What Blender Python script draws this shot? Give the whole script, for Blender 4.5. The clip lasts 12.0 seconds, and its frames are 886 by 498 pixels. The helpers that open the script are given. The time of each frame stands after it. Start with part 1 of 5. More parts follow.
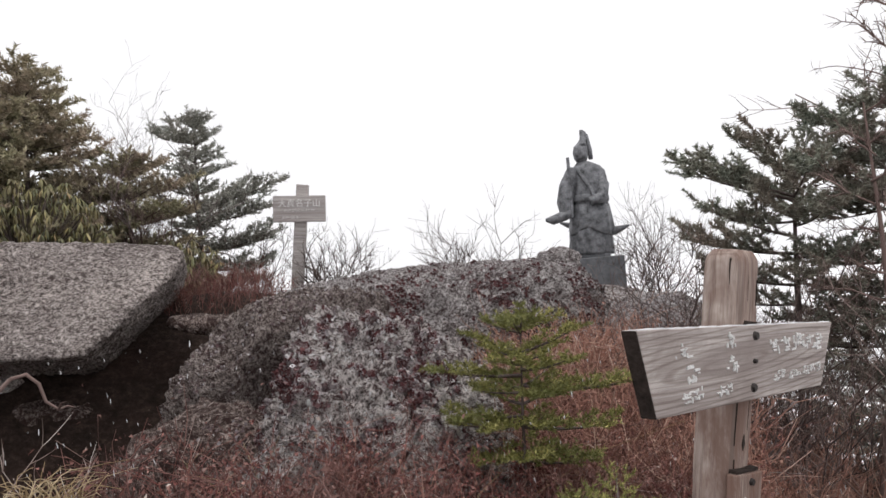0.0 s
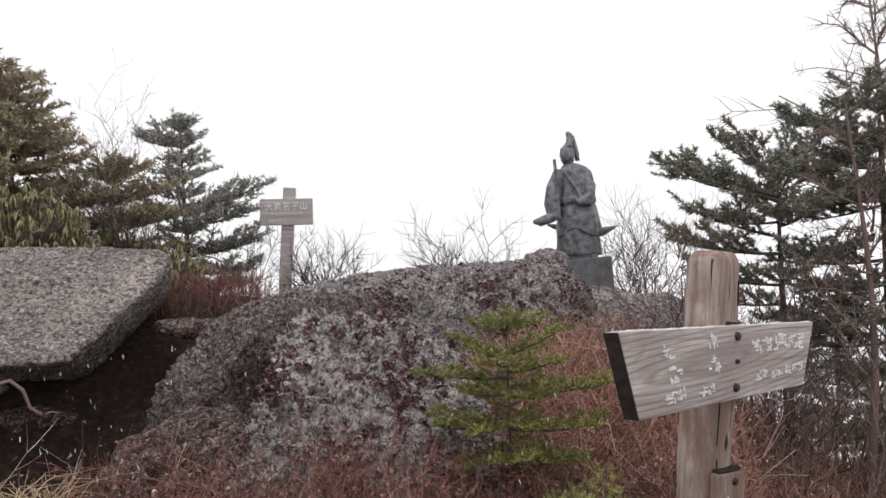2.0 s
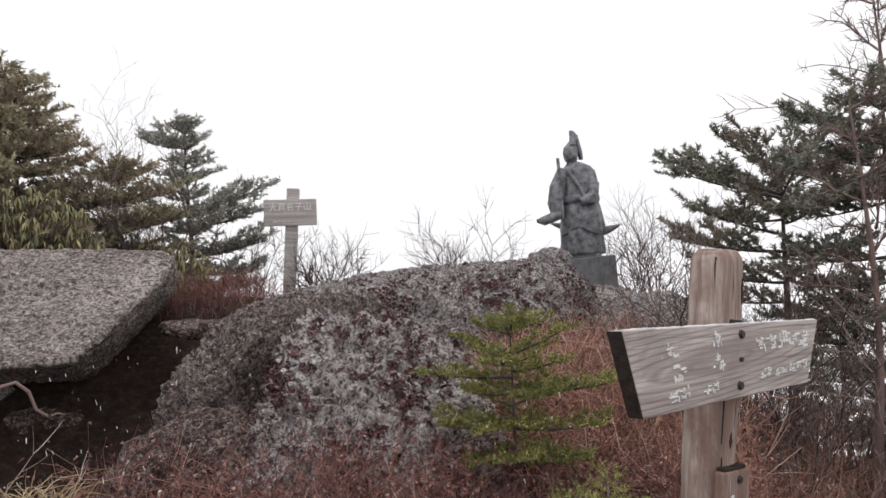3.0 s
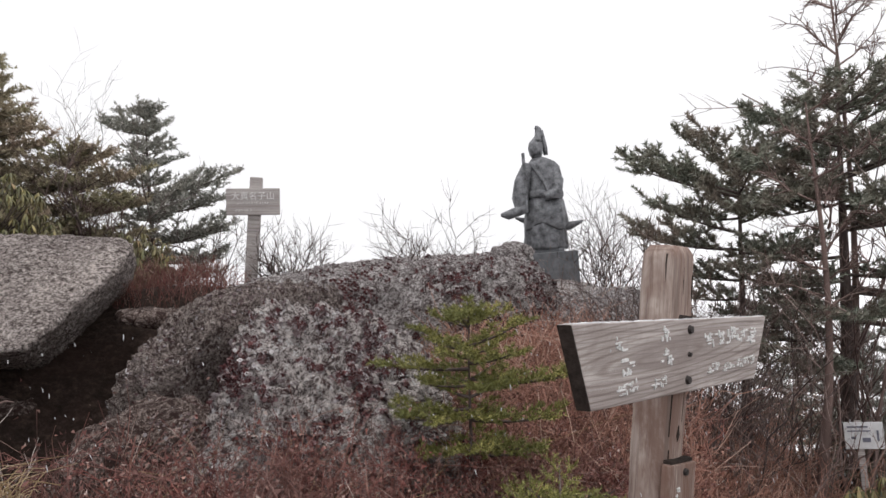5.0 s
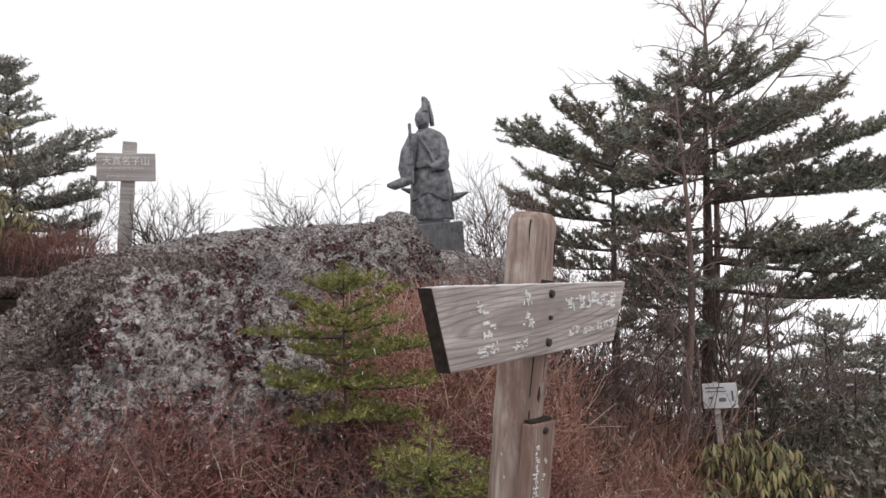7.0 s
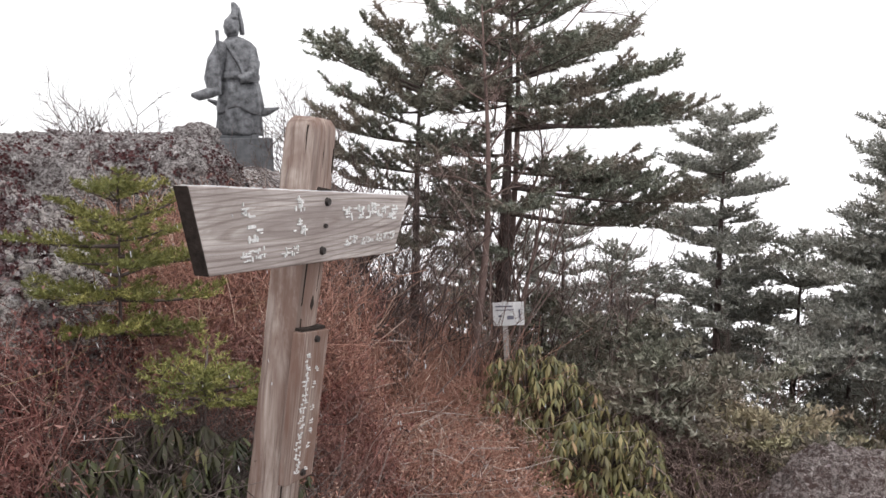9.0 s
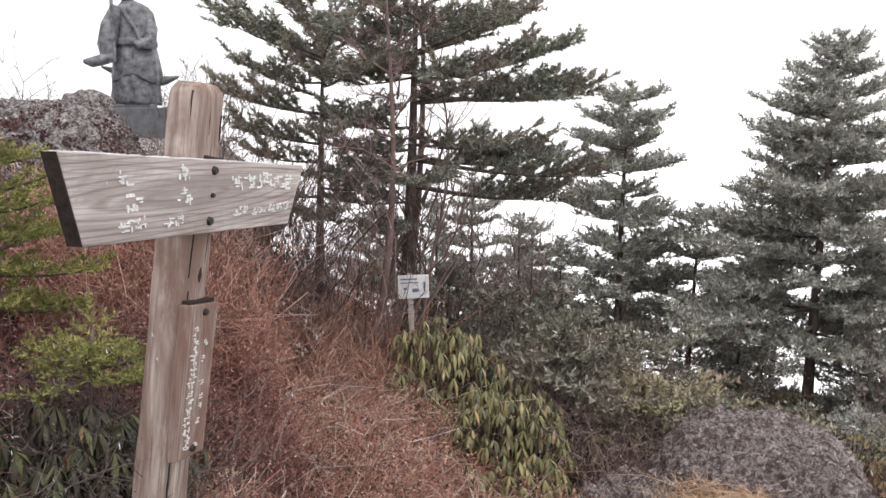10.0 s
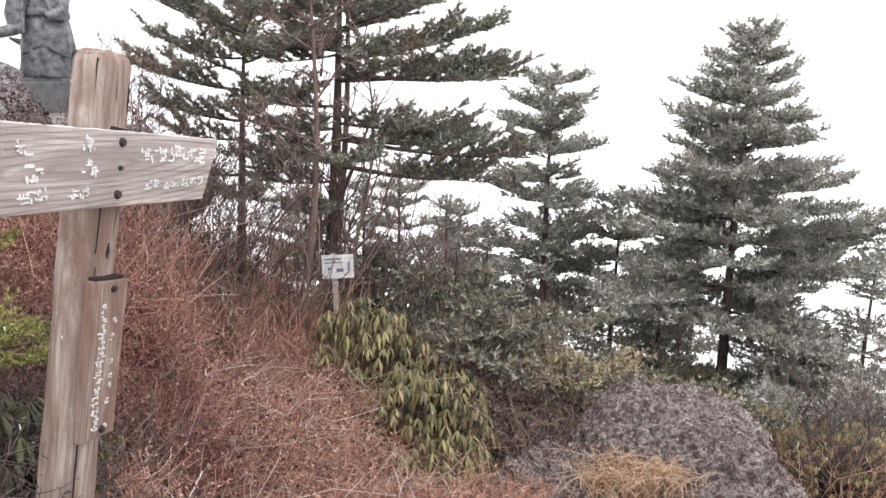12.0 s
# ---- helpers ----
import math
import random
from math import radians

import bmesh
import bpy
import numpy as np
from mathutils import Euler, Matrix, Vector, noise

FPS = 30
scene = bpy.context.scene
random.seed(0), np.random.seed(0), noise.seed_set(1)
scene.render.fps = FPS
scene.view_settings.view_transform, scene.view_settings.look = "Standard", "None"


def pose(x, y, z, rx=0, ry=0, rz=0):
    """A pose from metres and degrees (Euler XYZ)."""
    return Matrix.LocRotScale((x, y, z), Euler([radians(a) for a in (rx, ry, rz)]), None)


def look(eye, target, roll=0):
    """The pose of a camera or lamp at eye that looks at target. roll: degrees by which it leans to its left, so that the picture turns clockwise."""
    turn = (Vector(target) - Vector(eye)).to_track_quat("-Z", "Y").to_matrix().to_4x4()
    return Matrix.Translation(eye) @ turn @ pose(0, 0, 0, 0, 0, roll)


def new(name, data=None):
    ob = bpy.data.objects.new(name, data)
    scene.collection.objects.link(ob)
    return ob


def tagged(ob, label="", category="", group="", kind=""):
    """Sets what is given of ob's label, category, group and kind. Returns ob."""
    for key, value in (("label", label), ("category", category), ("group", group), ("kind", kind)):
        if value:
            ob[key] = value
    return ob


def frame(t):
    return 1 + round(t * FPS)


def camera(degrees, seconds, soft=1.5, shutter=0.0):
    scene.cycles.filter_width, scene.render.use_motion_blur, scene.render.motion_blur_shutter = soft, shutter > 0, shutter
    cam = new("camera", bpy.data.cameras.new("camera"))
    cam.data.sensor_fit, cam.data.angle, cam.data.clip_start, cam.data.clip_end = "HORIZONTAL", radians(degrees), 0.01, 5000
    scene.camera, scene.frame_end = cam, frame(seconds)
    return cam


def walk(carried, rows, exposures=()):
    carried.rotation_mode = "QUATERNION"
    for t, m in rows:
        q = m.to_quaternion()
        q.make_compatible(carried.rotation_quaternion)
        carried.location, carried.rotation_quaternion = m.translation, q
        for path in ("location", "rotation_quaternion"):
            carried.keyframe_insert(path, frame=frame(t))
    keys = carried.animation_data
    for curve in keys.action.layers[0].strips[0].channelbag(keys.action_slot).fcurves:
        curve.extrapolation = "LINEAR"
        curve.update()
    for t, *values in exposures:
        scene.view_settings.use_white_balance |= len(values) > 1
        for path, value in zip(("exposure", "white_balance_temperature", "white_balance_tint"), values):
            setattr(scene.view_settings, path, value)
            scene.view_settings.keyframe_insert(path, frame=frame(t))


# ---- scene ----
cam = camera(58.6, 12.0)
METRES, EYE, TILT, LEAN, TURN = 0.32, 1.55, 1.5, 3.5, 0.0
ROWS = [
    (0.0, 0.0, 0.0, 0.0, 0.0, 0.0, 0.0),
    (0.5, 0.003, 0.0109, -0.0062, -0.1, -0.29, 0.09),
    (1.0, 0.0094, 0.0124, -0.0024, -0.42, -0.38, 0.08),
    (1.5, 0.0296, 0.0014, 0.0069, -0.88, -0.11, 0.15),
    (2.0, 0.0364, -0.0157, 0.0079, -0.8, 0.14, 0.36),
    (2.5, 0.0391, -0.0191, 0.0062, -0.51, 0.09, 0.72),
    (4.5, 0.0695, -0.0451, 0.0212, -1.05, 0.28, 0.09),
    (5.0, 0.1207, -0.0382, 0.0014, -2.93, -0.41, -0.34),
    (5.5, 0.1661, -0.0353, -0.0056, -4.78, -1.04, -0.41),
    (6.0, 0.2114, -0.0429, -0.0216, -6.82, -1.33, -0.64),
    (6.5, 0.2482, -0.0409, -0.0355, -8.62, -1.71, -0.59),
    (8.5, 0.5423, -0.0572, -0.1304, -19.82, -5.64, -3.28),
    (9.0, 0.6373, -0.069, -0.1723, -23.49, -7.17, -3.96),
    (9.5, 0.7333, -0.0884, -0.1915, -27.14, -8.39, -4.67),
    (10.0, 0.7816, -0.1141, -0.1987, -29.75, -8.52, -4.62),
    (10.5, 0.8167, -0.1456, -0.2135, -31.83, -8.49, -4.7),
    (11.0, 0.8344, -0.1411, -0.2245, -32.82, -8.79, -5.12),
    (11.5, 0.8495, -0.1583, -0.2302, -33.78, -9.04, -5.53),
    (12.0, 0.8582, -0.1612, -0.2469, -34.8, -9.32, -5.4),
]
EXPOSURES = [(0.0, 0.12), (6.5, 0.14), (8.5, 0.38), (9.5, 0.6), (11.0, 0.86), (12.0, 0.98)]
walk(cam, [(t, pose(0, 0, EYE, TILT, LEAN, TURN) @ pose(METRES * x, METRES * y, METRES * z, 90 + pitch, roll, yaw)) for t, x, y, z, yaw, pitch, roll in ROWS], EXPOSURES)

# ---- light: overcast, snow in the air ----
SUN_EL, SUN_AZ = 80.0, 160.0
world = bpy.data.worlds.new("overcast_sky")
scene.world = world
world.use_nodes = True
wn, wl = world.node_tree.nodes, world.node_tree.links
wn.clear()
sky = wn.new("ShaderNodeTexSky")
sky.sky_type, sky.sun_disc = "NISHITA", False
sky.sun_elevation, sky.sun_rotation = radians(SUN_EL), radians(SUN_AZ)
sky.air_density, sky.dust_density = 1.0, 6.0
grey = wn.new("ShaderNodeHueSaturation")
grey.inputs["Saturation"].default_value = 0.05
sky_bg = wn.new("ShaderNodeBackground")
sky_bg.inputs["Strength"].default_value = 0.006
cloud_bg = wn.new("ShaderNodeBackground")
cloud_bg.inputs["Color"].default_value = (0.985, 0.975, 1.0, 1)
cloud_bg.inputs["Strength"].default_value = 0.94
both = wn.new("ShaderNodeAddShader")
wout = wn.new("ShaderNodeOutputWorld")
wl.new(sky.outputs["Color"], grey.inputs["Color"])
wl.new(grey.outputs["Color"], sky_bg.inputs["Color"])
wl.new(sky_bg.outputs[0], both.inputs[0])
wl.new(cloud_bg.outputs[0], both.inputs[1])
wl.new(both.outputs[0], wout.inputs["Surface"])

sun = new("sun", bpy.data.lights.new("sun", "SUN"))
sun.data.energy, sun.data.angle, sun.data.color = 0.8, radians(40), (1.0, 0.97, 0.94)
sun.matrix_world = look((0, 0, 0), (-math.sin(radians(SUN_AZ)) * math.cos(radians(SUN_EL)), -math.cos(radians(SUN_AZ)) * math.cos(radians(SUN_EL)), -math.sin(radians(SUN_EL))))

rng = np.random.default_rng(7)


# ---- materials ----
def ramp(nt, fac, stops):
    r = nt.nodes.new("ShaderNodeValToRGB")
    e = r.color_ramp.elements
    while len(e) < len(stops):
        e.new(0.5)
    for el, (p, c) in zip(e, stops):
        el.position, el.color = p, (*c, 1)
    nt.links.new(fac, r.inputs["Fac"])
    return r.outputs["Color"]


def mixc(nt, fac, a, b, mode="MIX"):
    m = nt.nodes.new("ShaderNodeMix")
    m.data_type, m.blend_type = "RGBA", mode
    for sock, v in ((m.inputs[0], fac), (m.inputs[6], a), (m.inputs[7], b)):
        if isinstance(v, bpy.types.NodeSocket):
            nt.links.new(v, sock)
        elif isinstance(v, (int, float)):
            sock.default_value = v
        else:
            sock.default_value = (*v, 1)
    return m.outputs[2]


def noise_tex(nt, scale, detail=4, rough=0.6, coords="Object", stretch=(1, 1, 1), dist=0.0, tilt=0.0):
    tc = nt.nodes.new("ShaderNodeTexCoord")
    turned = nt.nodes.new("ShaderNodeMapping")
    turned.inputs["Rotation"].default_value = (0, tilt, 0)
    nt.links.new(tc.outputs[coords], turned.inputs["Vector"])
    mp = nt.nodes.new("ShaderNodeMapping")
    mp.inputs["Scale"].default_value = stretch
    n = nt.nodes.new("ShaderNodeTexNoise")
    n.inputs["Scale"].default_value, n.inputs["Detail"].default_value = scale, detail
    n.inputs["Roughness"].default_value, n.inputs["Distortion"].default_value = rough, dist
    nt.links.new(turned.outputs[0], mp.inputs["Vector"])
    nt.links.new(mp.outputs[0], n.inputs["Vector"])
    return n.outputs["Fac"]


def voronoi(nt, scale, feature="F1"):
    tc = nt.nodes.new("ShaderNodeTexCoord")
    n = nt.nodes.new("ShaderNodeTexVoronoi")
    n.feature = feature
    n.inputs["Scale"].default_value = scale
    nt.links.new(tc.outputs["Object"], n.inputs["Vector"])
    return n.outputs["Distance"]


def bump(nt, bsdf, height, strength=0.5, distance=0.01):
    b = nt.nodes.new("ShaderNodeBump")
    b.inputs["Strength"].default_value, b.inputs["Distance"].default_value = strength, distance
    nt.links.new(height, b.inputs["Height"])
    nt.links.new(b.outputs[0], bsdf.inputs["Normal"])


def material(name, rough=0.8, spec=0.3, metal=0.0):
    m = bpy.data.materials.new(name)
    m.use_nodes = True
    b = m.node_tree.nodes["Principled BSDF"]
    b.inputs["Roughness"].default_value, b.inputs["Metallic"].default_value = rough, metal
    b.inputs["Specular IOR Level"].default_value = spec
    return m, m.node_tree, b


def rock_material(name, light, mid, dark, spot, cover=0.5):
    """Coarse granite under crust lichen: grain, pits, dark patches, pale rosettes and broad stains."""
    m, nt, b = material(name, 0.92, 0.2)
    grain = ramp(nt, noise_tex(nt, 55, 6, 0.85), [(0.42, dark), (0.5, mid), (0.57, light)])
    broad = ramp(nt, noise_tex(nt, 2.2, 5, 0.65), [(0.3, (0.6, 0.57, 0.57)), (0.7, (1.2, 1.17, 1.15))])
    c = mixc(nt, 1.0, grain, broad, "MULTIPLY")
    patch = ramp(nt, noise_tex(nt, 21, 7, 0.8, dist=0.8), [(cover - 0.03, (0, 0, 0)), (cover + 0.04, (1, 1, 1))])
    c = mixc(nt, patch, c, mixc(nt, noise_tex(nt, 45, 3), spot, tuple(v * 0.5 for v in dark)))
    pale = ramp(nt, noise_tex(nt, 33, 4, 0.65, dist=1.0), [(0.58, (0, 0, 0)), (0.64, (0.85, 0.85, 0.85))])
    c = mixc(nt, pale, c, tuple(min(0.75, v * 1.25) for v in light))
    pits = ramp(nt, voronoi(nt, 60), [(0.0, (1, 1, 1)), (0.18, (0, 0, 0))])
    gate = mixc(nt, 1.0, pits, ramp(nt, noise_tex(nt, 9, 3), [(0.45, (0, 0, 0)), (0.6, (1, 1, 1))]), "MULTIPLY")
    c = mixc(nt, gate, c, tuple(v * 0.45 for v in dark))
    nt.links.new(c, b.inputs["Base Color"])
    h = mixc(nt, 0.5, noise_tex(nt, 18, 8, 0.75), noise_tex(nt, 70, 5, 0.8))
    bump(nt, b, h, 1.0, 0.045)
    return m


ROCK = rock_material("lichen_granite", (0.78, 0.74, 0.72), (0.49, 0.455, 0.44), (0.09, 0.073, 0.072), (0.12, 0.06, 0.058), 0.55)
SLAB = rock_material("pale_granite", (0.60, 0.54, 0.515), (0.35, 0.315, 0.295), (0.08, 0.066, 0.062), (0.13, 0.095, 0.088), 0.55)
OUTCROP = rock_material("dark_lichen_granite", (0.58, 0.555, 0.55), (0.33, 0.31, 0.307), (0.085, 0.07, 0.07), (0.11, 0.066, 0.064), 0.54)
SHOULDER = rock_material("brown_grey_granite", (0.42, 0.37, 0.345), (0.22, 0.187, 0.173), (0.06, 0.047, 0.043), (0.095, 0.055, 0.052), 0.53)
BROWNROCK = rock_material("dark_brown_granite", (0.40, 0.335, 0.305), (0.19, 0.148, 0.132), (0.06, 0.045, 0.04), (0.085, 0.045, 0.04), 0.5)
PATHROCK = rock_material("worn_granite", (0.45, 0.40, 0.385), (0.31, 0.275, 0.265), (0.09, 0.072, 0.07), (0.15, 0.095, 0.085), 0.52)


def island_material(name, stops, rough=0.75, spec=0.25, patch=None):
    """Colour varies from piece to piece and, more slowly, over the whole plant."""
    m, nt, b = material(name, rough, spec)
    g = nt.nodes.new("ShaderNodeNewGeometry")
    c = ramp(nt, g.outputs["Random Per Island"], stops)
    if patch:
        f = ramp(nt, noise_tex(nt, patch[0], 3, 0.6), [(0.4, (0, 0, 0)), (0.65, (1, 1, 1))])
        c = mixc(nt, f, c, patch[1])
    nt.links.new(c, b.inputs["Base Color"])
    return m


NEEDLE = island_material("fir_needles", [(0.0, (0.095, 0.11, 0.085)), (0.6, (0.215, 0.23, 0.175)), (1.0, (0.45, 0.47, 0.40))], 0.65, 0.35, (3.0, (0.22, 0.18, 0.145)))
# Haze is mixed into this colour: paler, greyer needles for far firs.
NEEDLE_GREY = island_material("hazed_fir_needles", [(0.0, (0.185, 0.185, 0.165)), (0.6, (0.355, 0.36, 0.315)), (1.0, (0.62, 0.62, 0.58))], 0.75, 0.25, (3.0, (0.28, 0.265, 0.23)))
NEEDLE_OLIVE = island_material("olive_conifer_needles", [(0.0, (0.15, 0.145, 0.085)), (0.6, (0.29, 0.27, 0.16)), (1.0, (0.47, 0.43, 0.28))], 0.7, 0.3, (2.0, (0.36, 0.28, 0.215)))
NEEDLE_YOUNG = island_material("young_fir_needles", [(0.0, (0.07, 0.075, 0.022)), (0.5, (0.23, 0.225, 0.06)), (1.0, (0.50, 0.45, 0.17))], 0.6, 0.35, (5.0, (0.15, 0.16, 0.05)))
NEEDLE_SCRUB = island_material("fir_scrub_needles", [(0.0, (0.10, 0.105, 0.08)), (0.6, (0.20, 0.20, 0.15)), (1.0, (0.38, 0.37, 0.31))], 0.75, 0.25, (2.5, (0.21, 0.165, 0.135)))
RHODO = island_material("rhododendron_leaf", [(0.0, (0.05, 0.056, 0.034)), (0.45, (0.14, 0.142, 0.062)), (0.78, (0.25, 0.225, 0.09)), (0.94, (0.37, 0.30, 0.14)), (1.0, (0.33, 0.20, 0.115))], 0.5, 0.4, (6.0, (0.15, 0.125, 0.06)))
# RHODO again with shade put into the colour, for bushes by the signpost.
RHODO_SHADED = island_material("shaded_rhododendron_leaf", [(0.0, (0.022, 0.028, 0.014)), (0.6, (0.065, 0.078, 0.03)), (0.92, (0.14, 0.15, 0.055)), (1.0, (0.24, 0.13, 0.06))], 0.45, 0.4, (6.0, (0.06, 0.045, 0.03)))
OLIVESHRUB = island_material("yellow_olive_shrub_leaf", [(0.0, (0.12, 0.11, 0.045)), (0.5, (0.25, 0.235, 0.09)), (0.85, (0.39, 0.33, 0.15)), (1.0, (0.36, 0.18, 0.10))], 0.6, 0.3, (5.0, (0.26, 0.16, 0.09)))
REDTWIG = island_material("red_bare_twigs", [(0.0, (0.04, 0.016, 0.016)), (0.35, (0.165, 0.047, 0.043)), (0.65, (0.29, 0.11, 0.09)), (0.93, (0.37, 0.215, 0.175)), (1.0, (0.60, 0.51, 0.46))], 0.7, 0.3, (2.5, (0.20, 0.11, 0.095)))
RUSSET = island_material("russet_dry_stems", [(0.0, (0.20, 0.095, 0.072)), (0.5, (0.42, 0.225, 0.17)), (0.85, (0.56, 0.37, 0.285)), (1.0, (0.69, 0.58, 0.49))], 0.8, 0.2, (2.0, (0.42, 0.225, 0.175)))
STRAW = island_material("dry_straw_grass", [(0.0, (0.22, 0.15, 0.08)), (0.5, (0.38, 0.28, 0.16)), (1.0, (0.55, 0.45, 0.3))], 0.8, 0.2)
GOLDGRASS = island_material("golden_dry_grass", [(0.0, (0.29, 0.165, 0.10)), (0.5, (0.49, 0.33, 0.215)), (1.0, (0.64, 0.485, 0.36))], 0.8, 0.2)
GREYTWIG = island_material("grey_bare_twigs", [(0.0, (0.065, 0.05, 0.047)), (0.6, (0.12, 0.092, 0.086)), (1.0, (0.22, 0.18, 0.165))], 0.85, 0.2)
DARKLICHEN = island_material("dark_rock_lichen", [(0.0, (0.025, 0.016, 0.016)), (0.32, (0.115, 0.06, 0.062)), (0.55, (0.20, 0.175, 0.18)), (0.82, (0.36, 0.34, 0.345)), (1.0, (0.60, 0.58, 0.58))], 0.9, 0.15, (6.0, (0.18, 0.135, 0.138)))
MAROON = island_material("maroon_rock_moss", [(0.0, (0.035, 0.014, 0.015)), (0.5, (0.11, 0.042, 0.044)), (0.85, (0.19, 0.085, 0.086)), (1.0, (0.30, 0.22, 0.22))], 0.9, 0.15)
PALETWIG = island_material("pale_dead_twigs", [(0.0, (0.24, 0.17, 0.15)), (0.5, (0.40, 0.32, 0.29)), (1.0, (0.62, 0.56, 0.52))], 0.85, 0.2)
BROWNTWIG = island_material("brown_bare_twigs", [(0.0, (0.09, 0.058, 0.052)), (0.6, (0.20, 0.14, 0.125)), (1.0, (0.34, 0.26, 0.235))], 0.85, 0.2)
LICHEN = island_material("dark_leaf_lichen", [(0.0, (0.025, 0.016, 0.016)), (0.26, (0.12, 0.055, 0.056)), (0.45, (0.20, 0.175, 0.18)), (0.75, (0.37, 0.35, 0.355)), (1.0, (0.66, 0.64, 0.64))], 0.9, 0.15, (7.0, (0.17, 0.125, 0.128)))


def bark_material():
    m, nt, b = material("fir_bark", 0.9, 0.2)
    c = ramp(nt, noise_tex(nt, 30, 5, 0.7, stretch=(1, 1, 0.3)), [(0.3, (0.055, 0.04, 0.037)), (0.55, (0.13, 0.10, 0.092)), (0.75, (0.25, 0.215, 0.20))])
    nt.links.new(c, b.inputs["Base Color"])
    bump(nt, b, noise_tex(nt, 45, 5, 0.7, stretch=(1, 1, 0.4)), 0.8, 0.01)
    return m


def wood_material(name, light, mid, dark, axis, stain=None, tilt=0.0, lined=0.75, cover=0.46):
    """Weathered timber; axis: 0, 1 or 2, the way in which the grain runs."""
    m, nt, b = material(name, 0.85, 0.2)
    s = [1.0, 1.0, 1.0]
    s[axis] = 0.06 if axis == 2 else 0.022
    grain = ramp(nt, noise_tex(nt, 95, 5, 0.7, stretch=s, dist=0.3, tilt=tilt), [(0.3, dark), (0.5, mid), (0.72, light)])
    band = noise_tex(nt, 17, 4, 0.6, stretch=s, dist=1.2, tilt=tilt)
    c = mixc(nt, 1.0, grain, ramp(nt, band, [(0.3, (0.66, 0.6, 0.58)), (0.7, (1.15, 1.12, 1.08))]), "MULTIPLY")
    tc = nt.nodes.new("ShaderNodeTexCoord")
    mp = nt.nodes.new("ShaderNodeMapping")
    mp.inputs["Scale"].default_value = [v if i != axis else s[axis] for i, v in enumerate((1.0, 1.0, 1.0))]
    wave = nt.nodes.new("ShaderNodeTexWave")
    wave.wave_type, wave.bands_direction = "BANDS", "Z" if axis == 0 else "X"
    wave.inputs["Scale"].default_value, wave.inputs["Distortion"].default_value = 30, 6.0 if axis == 2 else 2.2
    wave.inputs["Detail"].default_value, wave.inputs["Detail Scale"].default_value = 2.0, 0.35
    turned = nt.nodes.new("ShaderNodeMapping")
    turned.inputs["Rotation"].default_value = (0, tilt, 0)
    nt.links.new(tc.outputs["Object"], turned.inputs["Vector"])
    nt.links.new(turned.outputs[0], mp.inputs["Vector"])
    nt.links.new(mp.outputs[0], wave.inputs["Vector"])
    lines = ramp(nt, wave.outputs["Fac"], [(0.0, (0.6, 0.56, 0.54)), (0.25, (1, 1, 1))])
    c = mixc(nt, lined, c, lines, "MULTIPLY")
    if stain:
        spots = ramp(nt, noise_tex(nt, 6, 5, 0.7, stretch=[v if i != axis else 0.35 for i, v in enumerate((1.0, 1.0, 1.0))], dist=0.8, tilt=tilt), [(cover, (0, 0, 0)), (cover + 0.16, (0.85, 0.85, 0.85))])
        c = mixc(nt, spots, c, stain)
    crack = ramp(nt, noise_tex(nt, 40, 2, 0.4, stretch=[v * (0.5 if i == axis else 1) for i, v in enumerate(s)], tilt=tilt), [(0.66, (0, 0, 0)), (0.72, (0.75, 0.75, 0.75))])
    c = mixc(nt, crack, c, dark)
    nt.links.new(c, b.inputs["Base Color"])
    bump(nt, b, mixc(nt, 0.4, noise_tex(nt, 95, 5, 0.7, stretch=s, dist=0.3, tilt=tilt), band), 0.6, 0.006)
    return m


def board_grain(m, centre, along=0.085):
    """Long nested growth rings round a heart that runs along the plank, and a dark stain down its middle."""
    nt = m.node_tree
    b = nt.nodes["Principled BSDF"]
    old = b.inputs["Base Color"].links[0].from_socket
    tc = nt.nodes.new("ShaderNodeTexCoord")
    mp = nt.nodes.new("ShaderNodeMapping")
    mp.inputs["Location"].default_value = (-centre[0] * along, 0, -centre[1])
    mp.inputs["Scale"].default_value = (along, 0.3, 1)
    wave = nt.nodes.new("ShaderNodeTexWave")
    wave.wave_type, wave.rings_direction = "RINGS", "SPHERICAL"
    wave.inputs["Scale"].default_value, wave.inputs["Distortion"].default_value = 26, 1.6
    wave.inputs["Detail"].default_value, wave.inputs["Detail Scale"].default_value = 2.0, 4.0
    nt.links.new(tc.outputs["Object"], mp.inputs["Vector"])
    nt.links.new(mp.outputs[0], wave.inputs["Vector"])
    rings = ramp(nt, wave.outputs["Fac"], [(0.0, (0.62, 0.58, 0.56)), (0.35, (1, 1, 1))])
    c = mixc(nt, 0.8, old, rings, "MULTIPLY")
    heart = nt.nodes.new("ShaderNodeTexGradient")
    heart.gradient_type = "SPHERICAL"
    hm = nt.nodes.new("ShaderNodeMapping")
    hm.inputs["Location"].default_value = (-centre[0] * 3.2 - 0.2, 0, -centre[1] * 22 - 0.2)
    hm.inputs["Scale"].default_value = (3.2, 0.3, 22)
    nt.links.new(tc.outputs["Object"], hm.inputs["Vector"])
    nt.links.new(hm.outputs[0], heart.inputs["Vector"])
    stain = mixc(nt, 1.0, ramp(nt, heart.outputs["Fac"], [(0.0, (0, 0, 0)), (0.45, (0.8, 0.8, 0.8))]), ramp(nt, noise_tex(nt, 25, 4, 0.6, stretch=(0.08, 1, 1)), [(0.35, (0.3, 0.3, 0.3)), (0.6, (1, 1, 1))]), "MULTIPLY")
    c = mixc(nt, stain, c, (0.27, 0.225, 0.21))
    nt.links.new(c, b.inputs["Base Color"])


